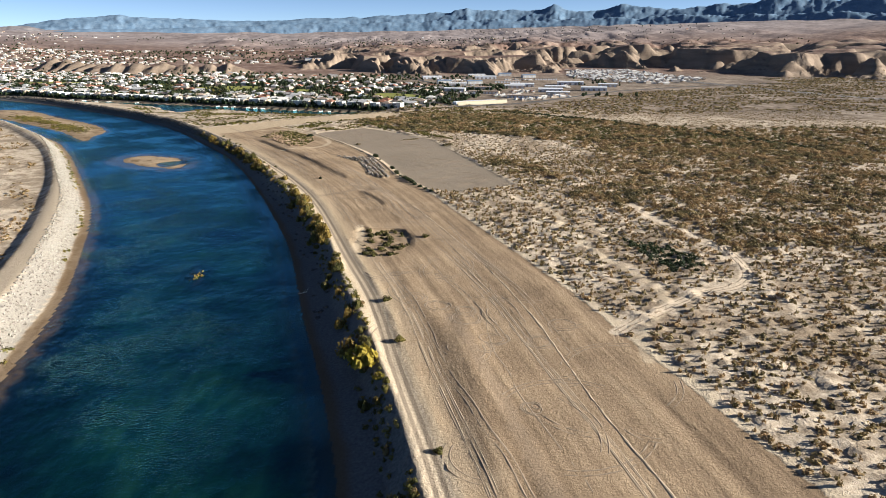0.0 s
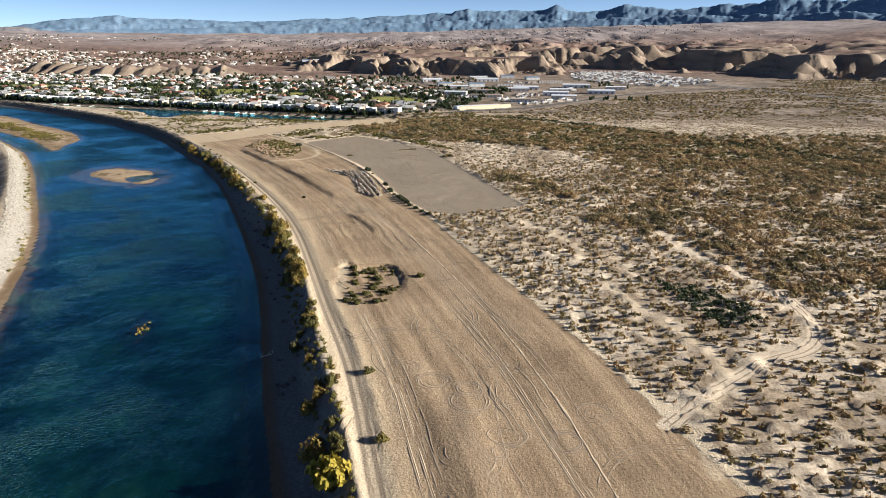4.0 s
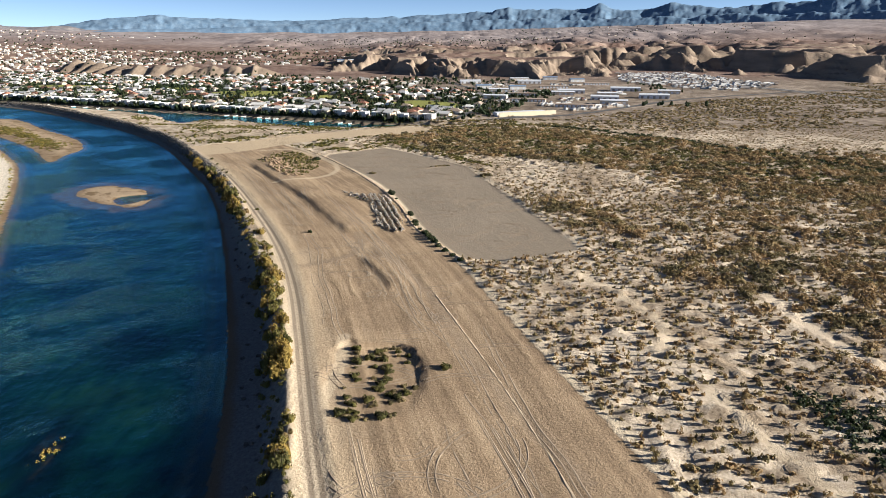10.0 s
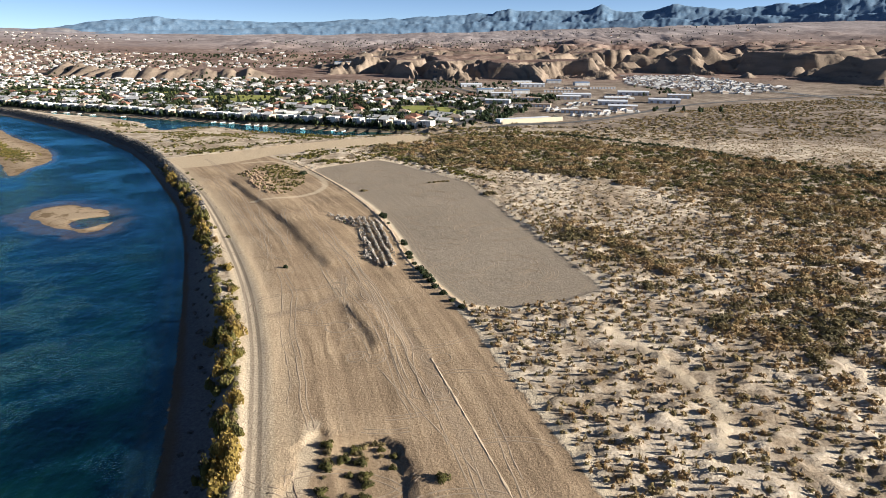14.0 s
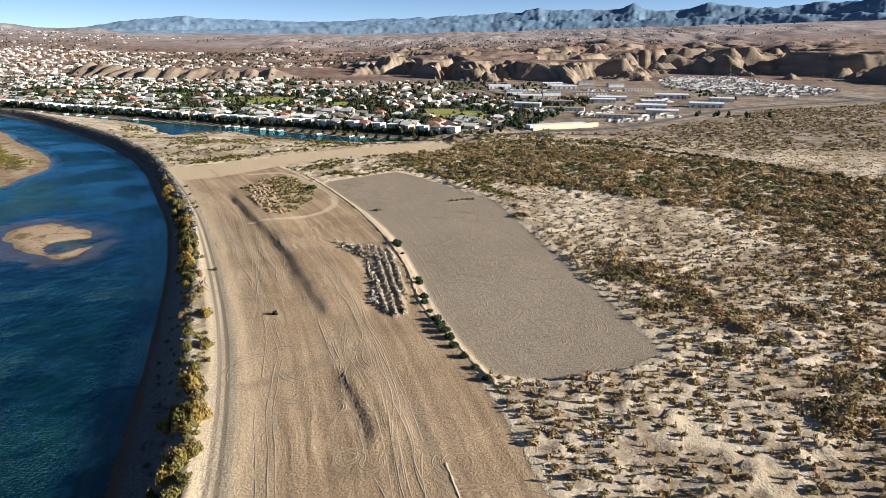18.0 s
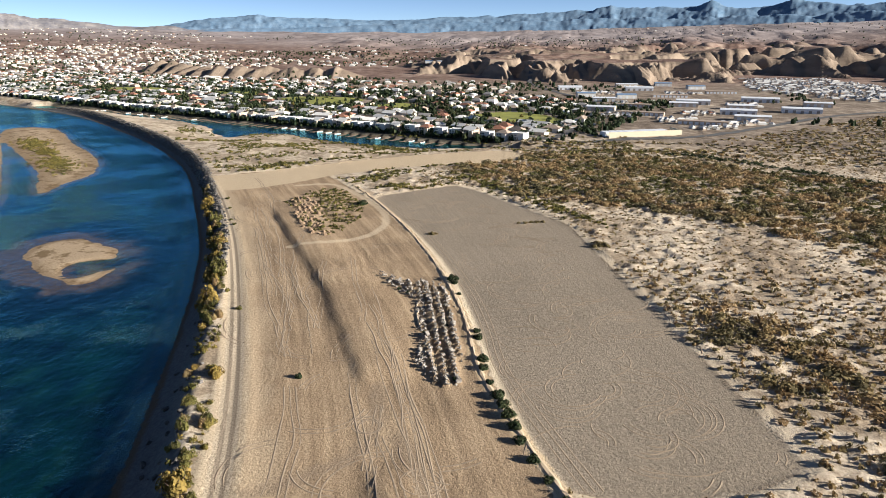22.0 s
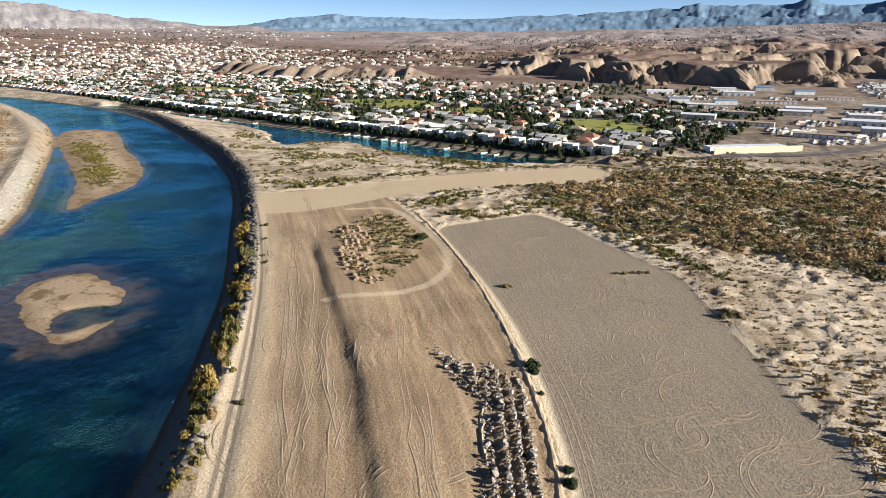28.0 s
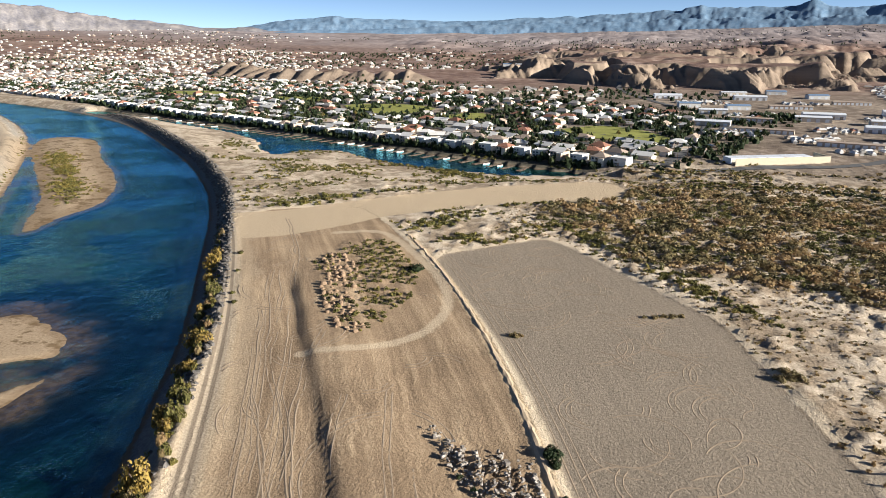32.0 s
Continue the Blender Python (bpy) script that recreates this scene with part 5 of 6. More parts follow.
rubble_bush = make_bush(rs, M_GREEN, "green bush growing among the broken concrete", group="bushes on the rubble", tint=0.3)
for x, y, s in ((-32, 398, 1.0), (-47, 431, 0.9), (-43.5, 428, 0.9), (-20, 374, 0.9), (-27, 405, 0.7)):
    set_down(rubble_bush, used, x, y, (s, s, s), x, -0.4)
# riprap of the west bank
riprap = tagged(new("riprap"), "pale quarry stones covering the sloping river bank", "riprap")
cand = jitter(-420, -85, 95, 640, 1.15, rs)
zc = land(cand[:, 0], cand[:, 1])
edge = np.interp(cand[:, 1], bank_w[::-1, 1], bank_w[::-1, 0])
cand = cand[(cand[:, 0] < edge) & (zc["river"] < -5.5) & (zc["river"] > -13.5) & (rs.random(len(cand)) < 0.85)]
cand = cand[np.argsort(np.hypot(cand[:, 0] + 125, cand[:, 1] - 200))]
lay_stones(riprap, cand, rs.uniform(0.3, 0.7, len(cand)), rs.uniform(-0.05, 0.2, len(cand)), 300, rs, M_PALE_STONE, "pale quarry stones further along")
# dark boulders on the east bank
bank_rocks = tagged(new("bank_boulders"), "dark boulders lining the steep shaded river bank", "boulders")
cand = jitter(-640, -30, 150, 980, 1.6, rs)
zc = land(cand[:, 0], cand[:, 1])
edge = np.interp(cand[:, 1], bank_e[:, 1], bank_e[:, 0])
thin = np.where(cand[:, 1] > 440, 0.75, 0.10)
cand = cand[(cand[:, 0] > edge) & (zc["river"] < -4) & (zc["river"] > -12.5) & (rs.random(len(cand)) < thin)]
cand = cand[np.argsort(np.hypot(cand[:, 0] + 150, cand[:, 1] - 490))]
lay_stones(bank_rocks, cand, rs.uniform(0.4, 1.1, len(cand)), rs.uniform(-0.1, 0.25, len(cand)), 0, rs, M_DARK_STONE, "dark boulders along the water")


# ---- tyre tracks ----
def ribbon(paths, width, lift=0.035, crown=0.0):
    """Strips along paths, laid on the ground; a crown raises their middle into a low ridge that comes and goes."""
    vs, up, fs, base = [], [], [], 0
    for k, path in enumerate(paths):
        path = np.asarray(path, float)
        d = np.gradient(path, axis=0)
        d /= np.linalg.norm(d, axis=1)[:, None] + 1e-9
        side = np.stack([-d[:, 1], d[:, 0]], 1) * width / 2
        n = len(path)
        i = np.arange(n - 1)
        if crown:
            worn = crown * (0.35 + 0.9 * vnoise(np.arange(n) / 3.0, np.full(n, k * 0.37), 8))
            vs.append(np.concatenate([path + side, path, path - side]))
            up.append(np.concatenate([np.full(n, -0.015), worn, np.full(n, -0.015)]))
            fs += [np.stack([i + j * n, i + (j + 1) * n, i + (j + 1) * n + 1, i + j * n + 1], 1) + base for j in (0, 1)]
            base += 3 * n
        else:
            vs.append(np.concatenate([path + side, path - side]))
            up.append(np.full(2 * n, lift))
            fs.append(np.stack([i, i + n, i + n + 1, i + 1], 1) + base)
            base += 2 * n
    flat = np.concatenate(vs)
    return np.column_stack([flat, height(flat[:, 0], flat[:, 1]) + np.concatenate(up)]), np.concatenate(fs)


def arc(cx, cy, r, a0, a1):
    a = np.linspace(a0, a1, max(6, int(abs(a1 - a0) * r / 0.9)))
    return np.stack([cx + r * np.cos(a), cy + r * np.sin(a)], 1)


M_TRACK = plain("churned_sand", (0.285, 0.215, 0.145), 0.2, 1.2)
M_PALE_TRACK = plain("loose_pale_sand", (0.43, 0.33, 0.22), 0.15, 1.2)
arcs = []


def doughnut(cx, cy, r, turns):
    """Tyre rings that drift as the car goes round."""
    for k in range(turns):
        a0 = rs.uniform(0, 6.3)
        arcs.append(arc(cx + rs.normal() * 0.5, cy + rs.normal() * 0.5, r * rs.uniform(0.55, 1.25), a0, a0 + rs.uniform(1.6, 5.6)))


for cx, cy, r, turns in ((26, 116, 3.2, 6), (27, 117, 1.6, 3), (6, 176, 4.0, 6), (14, 172, 3.6, 8), (-2, 183, 4.2, 4), (14, 166, 4.8, 5), (21, 152, 3.4, 6), (18, 146, 2.6, 4), (33, 150, 3.2, 6), (42, 160, 4.0, 4), (36, 128, 2.6, 4), (-21, 300, 3.0, 5), (-17, 299, 2.2, 3), (-3, 281, 2.5, 4), (1, 282, 3.0, 5), (-30, 318, 3.5, 4), (-8, 205, 3.0, 4), (-20, 335, 3.5, 4), (-36, 352, 3.5, 4), (0, 300, 3.5, 4)):
    doughnut(cx, cy, r, turns)
spot = np.array([(rs.uniform(-90, 60), rs.uniform(330, 590)) for _ in range(620)])
spot = spot[area_dist(spot[:, 0], spot[:, 1], field_line) > 9]
for x, y in spot:
    r, a0, w = rs.uniform(2.0, 5) ** 1.6, rs.uniform(0, 6.3), rs.uniform(0.5, 2.6)
    for k in range(int(rs.integers(1, 3))):
        arcs.append(arc(x, y, r + 1.5 * k, a0 + rs.normal() * 0.1, a0 + w))
for k in range(90):
    y = rs.uniform(90, 560)
    x = np.interp(y, road_line[:, 1], road_line[:, 0]) + rs.uniform(8, 60)
    if area_dist(np.array([x]), np.array([y]), flat_line)[0] < 9:
        continue
    r, a0, w = rs.uniform(3, 22), rs.uniform(0, 6.3), rs.uniform(0.5, 1.8)
    arcs += [arc(x, y, r, a0, a0 + w), arc(x, y, r + 1.5, a0, a0 + w)]
v, f = ribbon([a for a in arcs if len(a) > 2], 0.5, 0, 0.06)
tagged(new("tyre_marks", mesh_of("tyre_marks", v, f, [M_TRACK])), "curved tyre marks churned into the sand", "tyre marks", kind="stuff")


def beside(line, off, y0, y1):
    """A line that runs at an offset from another, on its right."""
    d = np.gradient(line, axis=0)
    d /= np.linalg.norm(d, axis=1)[:, None]
    pts = line + np.stack([d[:, 1], -d[:, 0]], 1) * off
    pts = pts[(pts[:, 1] > y0) & (pts[:, 1] < y1)]
    s = np.r_[0, np.cumsum(np.hypot(*np.diff(pts, axis=0).T))]
    t = np.arange(0, s[-1], 1.6)
    return np.stack([np.interp(t, s, pts[:, 0]) + 0.35 * (vnoise(t / 14, t * 0, int(off * 7)) - 0.5), np.interp(t, s, pts[:, 1])], 1)


long_dark, long_pale = [], []
for off, y0, y1 in ((8, 40, 230), (9.6, 40, 230), (36, 60, 230), (37.6, 60, 230)):
    long_dark.append(beside(road_line, off, y0, y1))
    long_pale.append(beside(road_line, off + 0.45, y0, y1))
for off in (4.2, 6.0, 7.6):
    long_dark.append(beside(berm_line, off, 335, 570))
    long_dark.append(beside(trail_line, off - 5.2, 150, 240))
for k in range(50):
    y0 = rs.uniform(60, 470)
    line = beside(road_line, rs.uniform(7, 48), y0, y0 + rs.uniform(40, 170))
    u = np.arange(len(line)) * 1.6
    line[:, 0] += np.linspace(0, rs.normal() * 7, len(line)) + 5 * (vnoise(u / 45, u * 0 + k, 9) - 0.5) + 1.2 * (vnoise(u / 12, u * 0 + k, 10) - 0.5)
    keep_in = (area_dist(line[:, 0], line[:, 1], flat_line) > 2.5) & (area_dist(line[:, 0], line[:, 1], mounds_line) < -2) & (area_dist(line[:, 0], line[:, 1], pit_line) < -2) & (area_dist(line[:, 0], line[:, 1], np.array(RUBBLE, float)) < -2)
    if keep_in.all() and len(line) > 8:
        long_dark += [line, line + (1.5, 0)][: 1 + k % 2]
v, f = ribbon(long_dark, 0.55, 0, 0.045)
tagged(new("wheel_ruts", mesh_of("wheel_ruts", v, f, [M_TRACK])), "long dark wheel ruts over the graded flat", "wheel ruts", kind="stuff")
v, f = ribbon(long_pale, 0.4, 0, 0.05)
tagged(new("rut_edges", mesh_of("rut_edges", v, f, [M_PALE_TRACK])), "pale ridges of loose sand beside wheel ruts", "sand ridges", kind="stuff")


def windrow(path, width, tall):
    """A low ridge of loose earth along a path."""
    path = np.asarray(path, float)
    d = np.gradient(path, axis=0)
    d /= np.linalg.norm(d, axis=1)[:, None] + 1e-9
    side = np.stack([-d[:, 1], d[:, 0]], 1)
    n = len(path)
    w = width * (0.5 + vnoise(np.arange(n) / 2.5, np.zeros(n), 5))[:, None] / 2
    across = [path + side * w, path + side * w * 0.3, path - side * w * 0.3, path - side * w]
    flat = np.concatenate(across)
    lift = np.concatenate([np.full(n, -0.06), tall * (0.3 + vnoise(np.arange(n) / 3.5, np.zeros(n), 6)), tall * (0.3 + vnoise(np.arange(n) / 3.5, np.zeros(n), 7)), np.full(n, -0.06)])
    i = np.arange(n - 1)
    f = np.concatenate([np.stack([i + k * n, i + (k + 1) * n, i + (k + 1) * n + 1, i + k * n + 1], 1) for k in range(3)])
    return np.column_stack([flat, height(flat[:, 0], flat[:, 1]) + lift]), f


def every(line, step):
    s = np.r_[0, np.cumsum(np.hypot(*np.diff(line, axis=0).T))]
    t = np.arange(0, s[-1], step)
    return np.stack([np.interp(t, s, line[:, 0]), np.interp(t, s, line[:, 1])], 1)


for line, w, tall in ((ridge_line, 0.8, 0.08), (berm_line, 1.6, 0.2), (bezier_round([(-34, 402), (-39, 418), (-38, 424)], 2), 0.8, 0.4)):
    v, f = windrow(every(line, 0.7), w, tall)
    tagged(new("windrow", mesh_of("windrow", v, f, [M_PALE_TRACK])), "low windrow of loose pale sand on the flat", "windrow", "windrows on the flat", kind="stuff")


# ---- dumped dirt beside the bushes on the flat ----
M_DIRT = plain("dumped_dirt", (0.235, 0.16, 0.10), 0.3, 0.9, bump=0.1)
dirt_mesh = []
for k in range(4):
    bm = bmesh.new()
    bmesh.ops.create_icosphere(bm, subdivisions=2, radius=1.0)
    for v in bm.verts:
        v.co *= 0.8 + 0.4 * float(fbm(np.array([v.co.x * 1.6 + 9 * k]), np.array([v.co.y * 1.6 + v.co.z]), 2, 211)[0])
        v.co.z = max(v.co.z, -0.3)
    me = bpy.data.meshes.new("dirt_mound")
    bm.to_mesh(me)
    bm.free()
    me.materials.append(M_DIRT)
    dirt_mesh.append(me)
a, b = np.meshgrid(np.arange(-7.5, 8, 2.5), np.arange(0, 76, 2.7))
row_dir = np.array((0.475, -0.88))
for u, w in zip(a.ravel(), b.ravel()):
    x, y = np.array((-128.0, 549.0)) + row_dir * (w + rs.normal() * 0.6) + np.array((0.88, 0.475)) * (u + rs.normal() * 0.4)
    if area_dist(np.array([x]), np.array([y]), mounds_line)[0] < 0.3 or rs.random() < 0.25 or abs(u - 3 * math.sin(w / 11)) > 6:
        continue
    ob = tagged(new("dirt_mound", dirt_mesh[int(rs.integers(0, 4))]), "small mound of dumped dirt on the flat", "dirt mound", "dumped dirt mounds")
    s = rs.uniform(0.55, 1.1)
    ob.matrix_basis = Matrix.Translation((x, y, float(height(x, y)[0]) - 0.05)) @ Matrix.Rotation(rs.uniform(0, 6), 4, "Z") @ Matrix.Diagonal((s * 1.15, s * 0.9, s * 1.1, 1))


# ---- the town ----
TOWN_TURN = math.atan2(TOWN_U[1], TOWN_U[0])
GREENS = [np.array(g, float) for g in ([(-95, 915), (-70, 955), (-40, 975), (0, 930), (16, 880), (-10, 868), (-50, 880)], [(-372, 1090), (-291, 1119), (-226, 1068), (-263, 1003), (-310, 1014)], [(-217, 1011), (-182, 1049), (-150, 1010), (-170, 968), (-200, 965)], [(-520, 1160), (-430, 1180), (-380, 1140), (-450, 1105)], [(-700, 1220), (-600, 1225), (-560, 1170), (-660, 1150)])]


def town_at(s, n):
    return TOWN_O - TOWN_U * s + TOWN_N * n


def gable(w, d, base, rise, over=0.5):
    """A roof with a ridge along x and overhanging eaves, 0.2 m thick."""
    x, y = w / 2 + over, d / 2 + over
    bm = bmesh.new()
    for lift in (0.0, 0.2):
        for px, py, pz in ((-x, -y, base), (x, -y, base), (x, y, base), (-x, y, base), (-x, 0, base + rise), (x, 0, base + rise)):
            bm.verts.new((px, py, pz + lift))
    bm.verts.ensure_lookup_table()
    b = bm.verts
    for face in ((0, 1, 5, 4), (2, 3, 4, 5), (6, 10, 11, 7), (8, 11, 10, 9), (0, 6, 7, 1), (2, 8, 9, 3), (0, 4, 10, 6), (3, 9, 10, 4), (1, 7, 11, 5), (2, 5, 11, 8)):
        bm.faces.new([b[i] for i in face])
    bmesh.ops.recalc_face_normals(bm, faces=bm.faces)
    return bm


def hip(w, d, base, rise, over=0.5):
    x, y = w / 2 + over, d / 2 + over
    bm = bmesh.new()
    r = max(0.3, x - y)
    for lift in (0.0, 0.2):
        for px, py, pz in ((-x, -y, base), (x, -y, base), (x, y, base), (-x, y, base), (-r, 0, base + rise), (r, 0, base + rise)):
            bm.verts.new((px, py, pz + lift))
    bm.verts.ensure_lookup_table()
    b = bm.verts
    for face in ((0, 1, 5, 4), (2, 3, 4, 5), (3, 0, 4), (1, 2, 5), (6, 10, 11, 7), (8, 11, 10, 9), (9, 10, 6), (7, 11, 8), (0, 6, 7, 1), (2, 8, 9, 3), (3, 9, 6, 0), (1, 7, 8, 2)):
        bm.faces.new([b[i] for i in face])
    bmesh.ops.recalc_face_normals(bm, faces=bm.faces)
    return bm


def make_house(label, w, d, h, wall, roof, kind, storeys=1, group="houses of the town"):
    root = tagged(new("house"), label, "house", group)
    bm = box(bmesh.new(), -w / 2, -d / 2, -0.6, w / 2, d / 2, h)
    if kind == "flat":
        for x0, y0, x1, y1 in ((-w / 2, -d / 2, w / 2, -d / 2 + 0.3), (-w / 2, d / 2 - 0.3, w / 2, d / 2), (-w / 2, -d / 2 + 0.3, -w / 2 + 0.3, d / 2 - 0.3), (w / 2 - 0.3, -d / 2 + 0.3, w / 2, d / 2 - 0.3)):
            box(bm, x0, y0, h + 0.005, x1, y1, h + 0.6)
    else:
        box(bm, w * 0.12, -d / 2 - 2.6, -0.6, w / 2 - 0.4, -d / 2 - 0.01, h * 0.92)
    part("wall", bm, wall, root)
    if kind == "hip":
        part("roof", hip(w, d, h, d * 0.24), roof, root)
    elif kind == "gable":
        part("roof", gable(w, d, h, d * 0.25), roof, root)
    else:
        part("roof", box(bmesh.new(), -w / 2 + 0.31, -d / 2 + 0.31, h + 0.004, w / 2 - 0.31, d / 2 - 0.31, h + 0.2), roof, root)
    if kind != "flat":
        part("wing_roof", box(bmesh.new(), w * 0.12 - 0.3, -d / 2 - 2.9, h * 0.92 + 0.004, w / 2 - 0.1, -d / 2 - 0.52, h * 0.92 + 0.22), roof, root)
    for s in range(storeys):
        z = 0.8 + s * 2.2
        for x in (-w * 0.36, -w * 0.12):
            part("window", box(bmesh.new(), x - 0.9, -d / 2 - 0.06, z, x + 0.9, -d / 2 + 0.06, z + 1.2), M_GLASS, root)
    part("door", box(bmesh.new(), -w * 0.25 - 0.5 + w * 0.28, -d / 2 - 0.07, -0.3, -w * 0.25 + 0.5 + w * 0.28, -d / 2 + 0.05, 2.0), M_DOOR, root)
    return root


rs = np.random.default_rng(41)
waterfront = [make_house("white two-storey flat-roofed waterfront house with terraces", 12, 10, 5.0, M_STUCCO[1], M_ROOF[2], "flat", 2, "waterfront houses"),
              make_house("cream two-storey house with a red clay tile roof", 12.5, 10, 4.7, M_STUCCO[0], M_ROOF[0], "hip", 2, "waterfront houses"),
              make_house("tan waterfront house with a pale roof", 12, 9, 4.6, M_STUCCO[2], M_ROOF[2], "gable", 2, "waterfront houses"),
              make_house("white waterfront house with a tan tile roof", 12.5, 10, 4.7, M_STUCCO[1], M_ROOF[3], "hip", 2, "waterfront houses")]
inland = [make_house("cream single-storey house with a white roof", 12.5, 9, 2.6, M_STUCCO[0], M_ROOF[2], "gable"),
          make_house("white single-storey house with a pale hipped roof", 13, 9, 2.6, M_STUCCO[1], M_ROOF[2], "hip"),
          make_house("tan single-storey house with a clay tile roof", 13, 9.5, 2.7, M_STUCCO[2], M_ROOF[0], "hip"),
          make_house("cream single-storey house with a grey shingle roof", 12.5, 9, 2.6, M_STUCCO[0], M_ROOF[1], "gable"),
          make_house("white single-storey house with a tan tile roof", 14, 9.5, 2.7, M_STUCCO[1], M_ROOF[3], "hip")]


def open_ground(x, y):
    return all(area_dist(np.array([x]), np.array([y]), g)[0] < -7 for g in GREENS)


plots, lots = [], []
for row in range(13):
    n = (14, 44, 66, 98, 120, 152, 174, 206, 228, 262, 284, 320, 344)[row]
    s = -20.0 + rs.uniform(0, 6) + (0 if row < 6 else 10 * (row - 5))
    while s < 1180:
        p0 = town_at(s, n + rs.uniform(-4, 4) * (row > 0))
        lots.append((row, s, p0[0], p0[1]))
        s += rs.uniform(13.5, 16) if row == 0 else rs.uniform(15.5, 23)
lot_z = land(np.array([a[2] for a in lots]), np.array([a[3] for a in lots]))
house_spots, rest_spots = [], []
for (row, s, x, y), r, lg, h in zip(lots, lot_z["river"], lot_z["lagoon"], lot_z["h"]):
    if r > -22 or lg > -9 or not open_ground(x, y) or (row > 1 and rs.random() < 0.22):
        continue
    if row < 5 and s < 900 and len(house_spots) < 285:
        t = waterfront[int(rs.choice(4, p=[0.55, 0.1, 0.2, 0.15]))] if row == 0 else inland[int(rs.choice(5, p=[0.3, 0.28, 0.14, 0.1, 0.18]))]
        house_spots.append((t, x, y, h, row))
    else:
        rest_spots.append((x, y, h))
for t, x, y, h, row in house_spots:
    turn = TOWN_TURN + rs.normal() * (0.05 if row == 0 else 0.2) + (math.pi if row % 2 and row > 0 else 0)
    k = rs.uniform(0.85, 1.12) * (0.86 if row == 0 else 1)
    set_down(t, used, x, y, (k, rs.uniform(0.9, 1.1), rs.uniform(0.9, 1.1)), turn, 0.0, h)

# houses too far off to tell apart: walls and hipped roofs in one mesh a town quarter
def house_mass(name, label, spots, turn, rs, size=(12.5, 8.5), tall=2.6, roofs=(0.16, 0.22, 0.40, 0.22)):
    unit = np.array([(-1, -1, 0), (1, -1, 0), (1, 1, 0), (-1, 1, 0), (-1, -1, 1), (1, -1, 1), (1, 1, 1), (-1, 1, 1), (-1.06, -1.08, 1), (1.06, -1.08, 1), (1.06, 1.08, 1), (-1.06, 1.08, 1), (-0.5, 0, 1.75), (0.5, 0, 1.75)], float)
    faces = [(0, 1, 5, 4), (1, 2, 6, 5), (2, 3, 7, 6), (3, 0, 4, 7), (8, 9, 13, 12), (10, 11, 12, 13), (11, 8, 12, 12), (9, 10, 13, 13)]
    tri = np.array([f if len(set(f)) == 4 else (*f[:3], f[2]) for f in faces])
    quads4, tris3 = tri[:6], tri[6:, :3]
    vs, f4, f3, m4, m3 = [], [], [], [], []
    for k, (x, y, h) in enumerate(spots):
        a = turn + rs.normal() * 0.08 + (math.pi / 2 if rs.random() < 0.3 else 0)
        sx, sy, sz = size[0] / 2 * rs.uniform(0.7, 1.25), size[1] / 2 * rs.uniform(0.8, 1.2), tall * rs.uniform(0.9, 1.4)
        u = unit * (sx, sy, sz)
        vs.append(np.stack([x + u[:, 0] * math.cos(a) - u[:, 1] * math.sin(a), y + u[:, 0] * math.sin(a) + u[:, 1] * math.cos(a), h - 0.3 + u[:, 2]], 1))
        roof = 3 + int(rs.choice(4, p=roofs))
        wall = int(rs.integers(0, 3))
        f4.append(quads4 + 14 * k)
        f3.append(tris3 + 14 * k)
        m4 += [wall] * 4 + [roof] * 2
        m3 += [roof] * 2
    q = np.concatenate(f4)
    t = np.concatenate(f3)
    all_tris = np.concatenate([q[:, [0, 1, 2]], q[:, [0, 2, 3]], t])
    ob = new(name, mesh_of(name, np.concatenate(vs), all_tris, [*M_STUCCO, *M_ROOF], False, index=m4 + m4 + m3))
    return tagged(ob, label, "houses", kind="stuff")


house_mass("town_houses", "pale stucco houses of a desert town", rest_spots, TOWN_TURN, rs, roofs=(0.16, 0.22, 0.42, 0.20))
# far quarters of the town, in blocks along streets
far = []
for x0, x1, y0, y1, sx, sy, keep_ in ((-1500, -380, 1230, 1500, 21, 30, 0.7), (-2400, -700, 1330, 1900, 26, 36, 0.6), (-380, -60, 1180, 1420, 22, 32, 0.55), (-1700, -260, 1850, 2500, 34, 48, 0.55), (-2600, -900, 1950, 2400, 34, 46, 0.5), (-900, 350, 2300, 3300, 48, 70, 0.38), (300, 1500, 3000, 3900, 70, 90, 0.22), (-3000, -1400, 2600, 3500, 50, 80, 0.35)):
    p = jitter(x0, x1, y0, y1, sx, rs)
    p[:, 1] = np.round(p[:, 1] / sy) * sy + rs.normal(size=len(p)) * 3
    nn = fbm(p[:, 0] / 230, p[:, 1] / 150, 2, 181)
    far.append(p[(nn > 0.35) & (rs.random(len(p)) < min(1, keep_ * 1.1))])
far = np.concatenate(far)
fz = land(far[:, 0], far[:, 1])
hh = fz["h"]
e = 8.0
tilt = np.abs(height(far[:, 0] + e, far[:, 1]) - hh) + np.abs(height(far[:, 0], far[:, 1] + e) - hh)
okf = (tilt < 1.6) & (fz["river"] < -25) & (np.abs(line_dist(far[:, 0], far[:, 1], np.array(LOW_RIDGE, float))[0]) > 55)
far, hh = far[okf], hh[okf]
house_mass("far_houses", "pale houses scattered over the far desert slope", list(zip(far[:, 0], far[:, 1], hh)), 0.1, rs, (10, 6.5), 2.4, (0.15, 0.25, 0.4, 0.2))
# trailer park under the bluffs
tp = []
PARK = np.array([(285, 1330), (350, 1165), (420, 1130), (545, 1270), (520, 1330), (480, 1590), (330, 1575)], float)
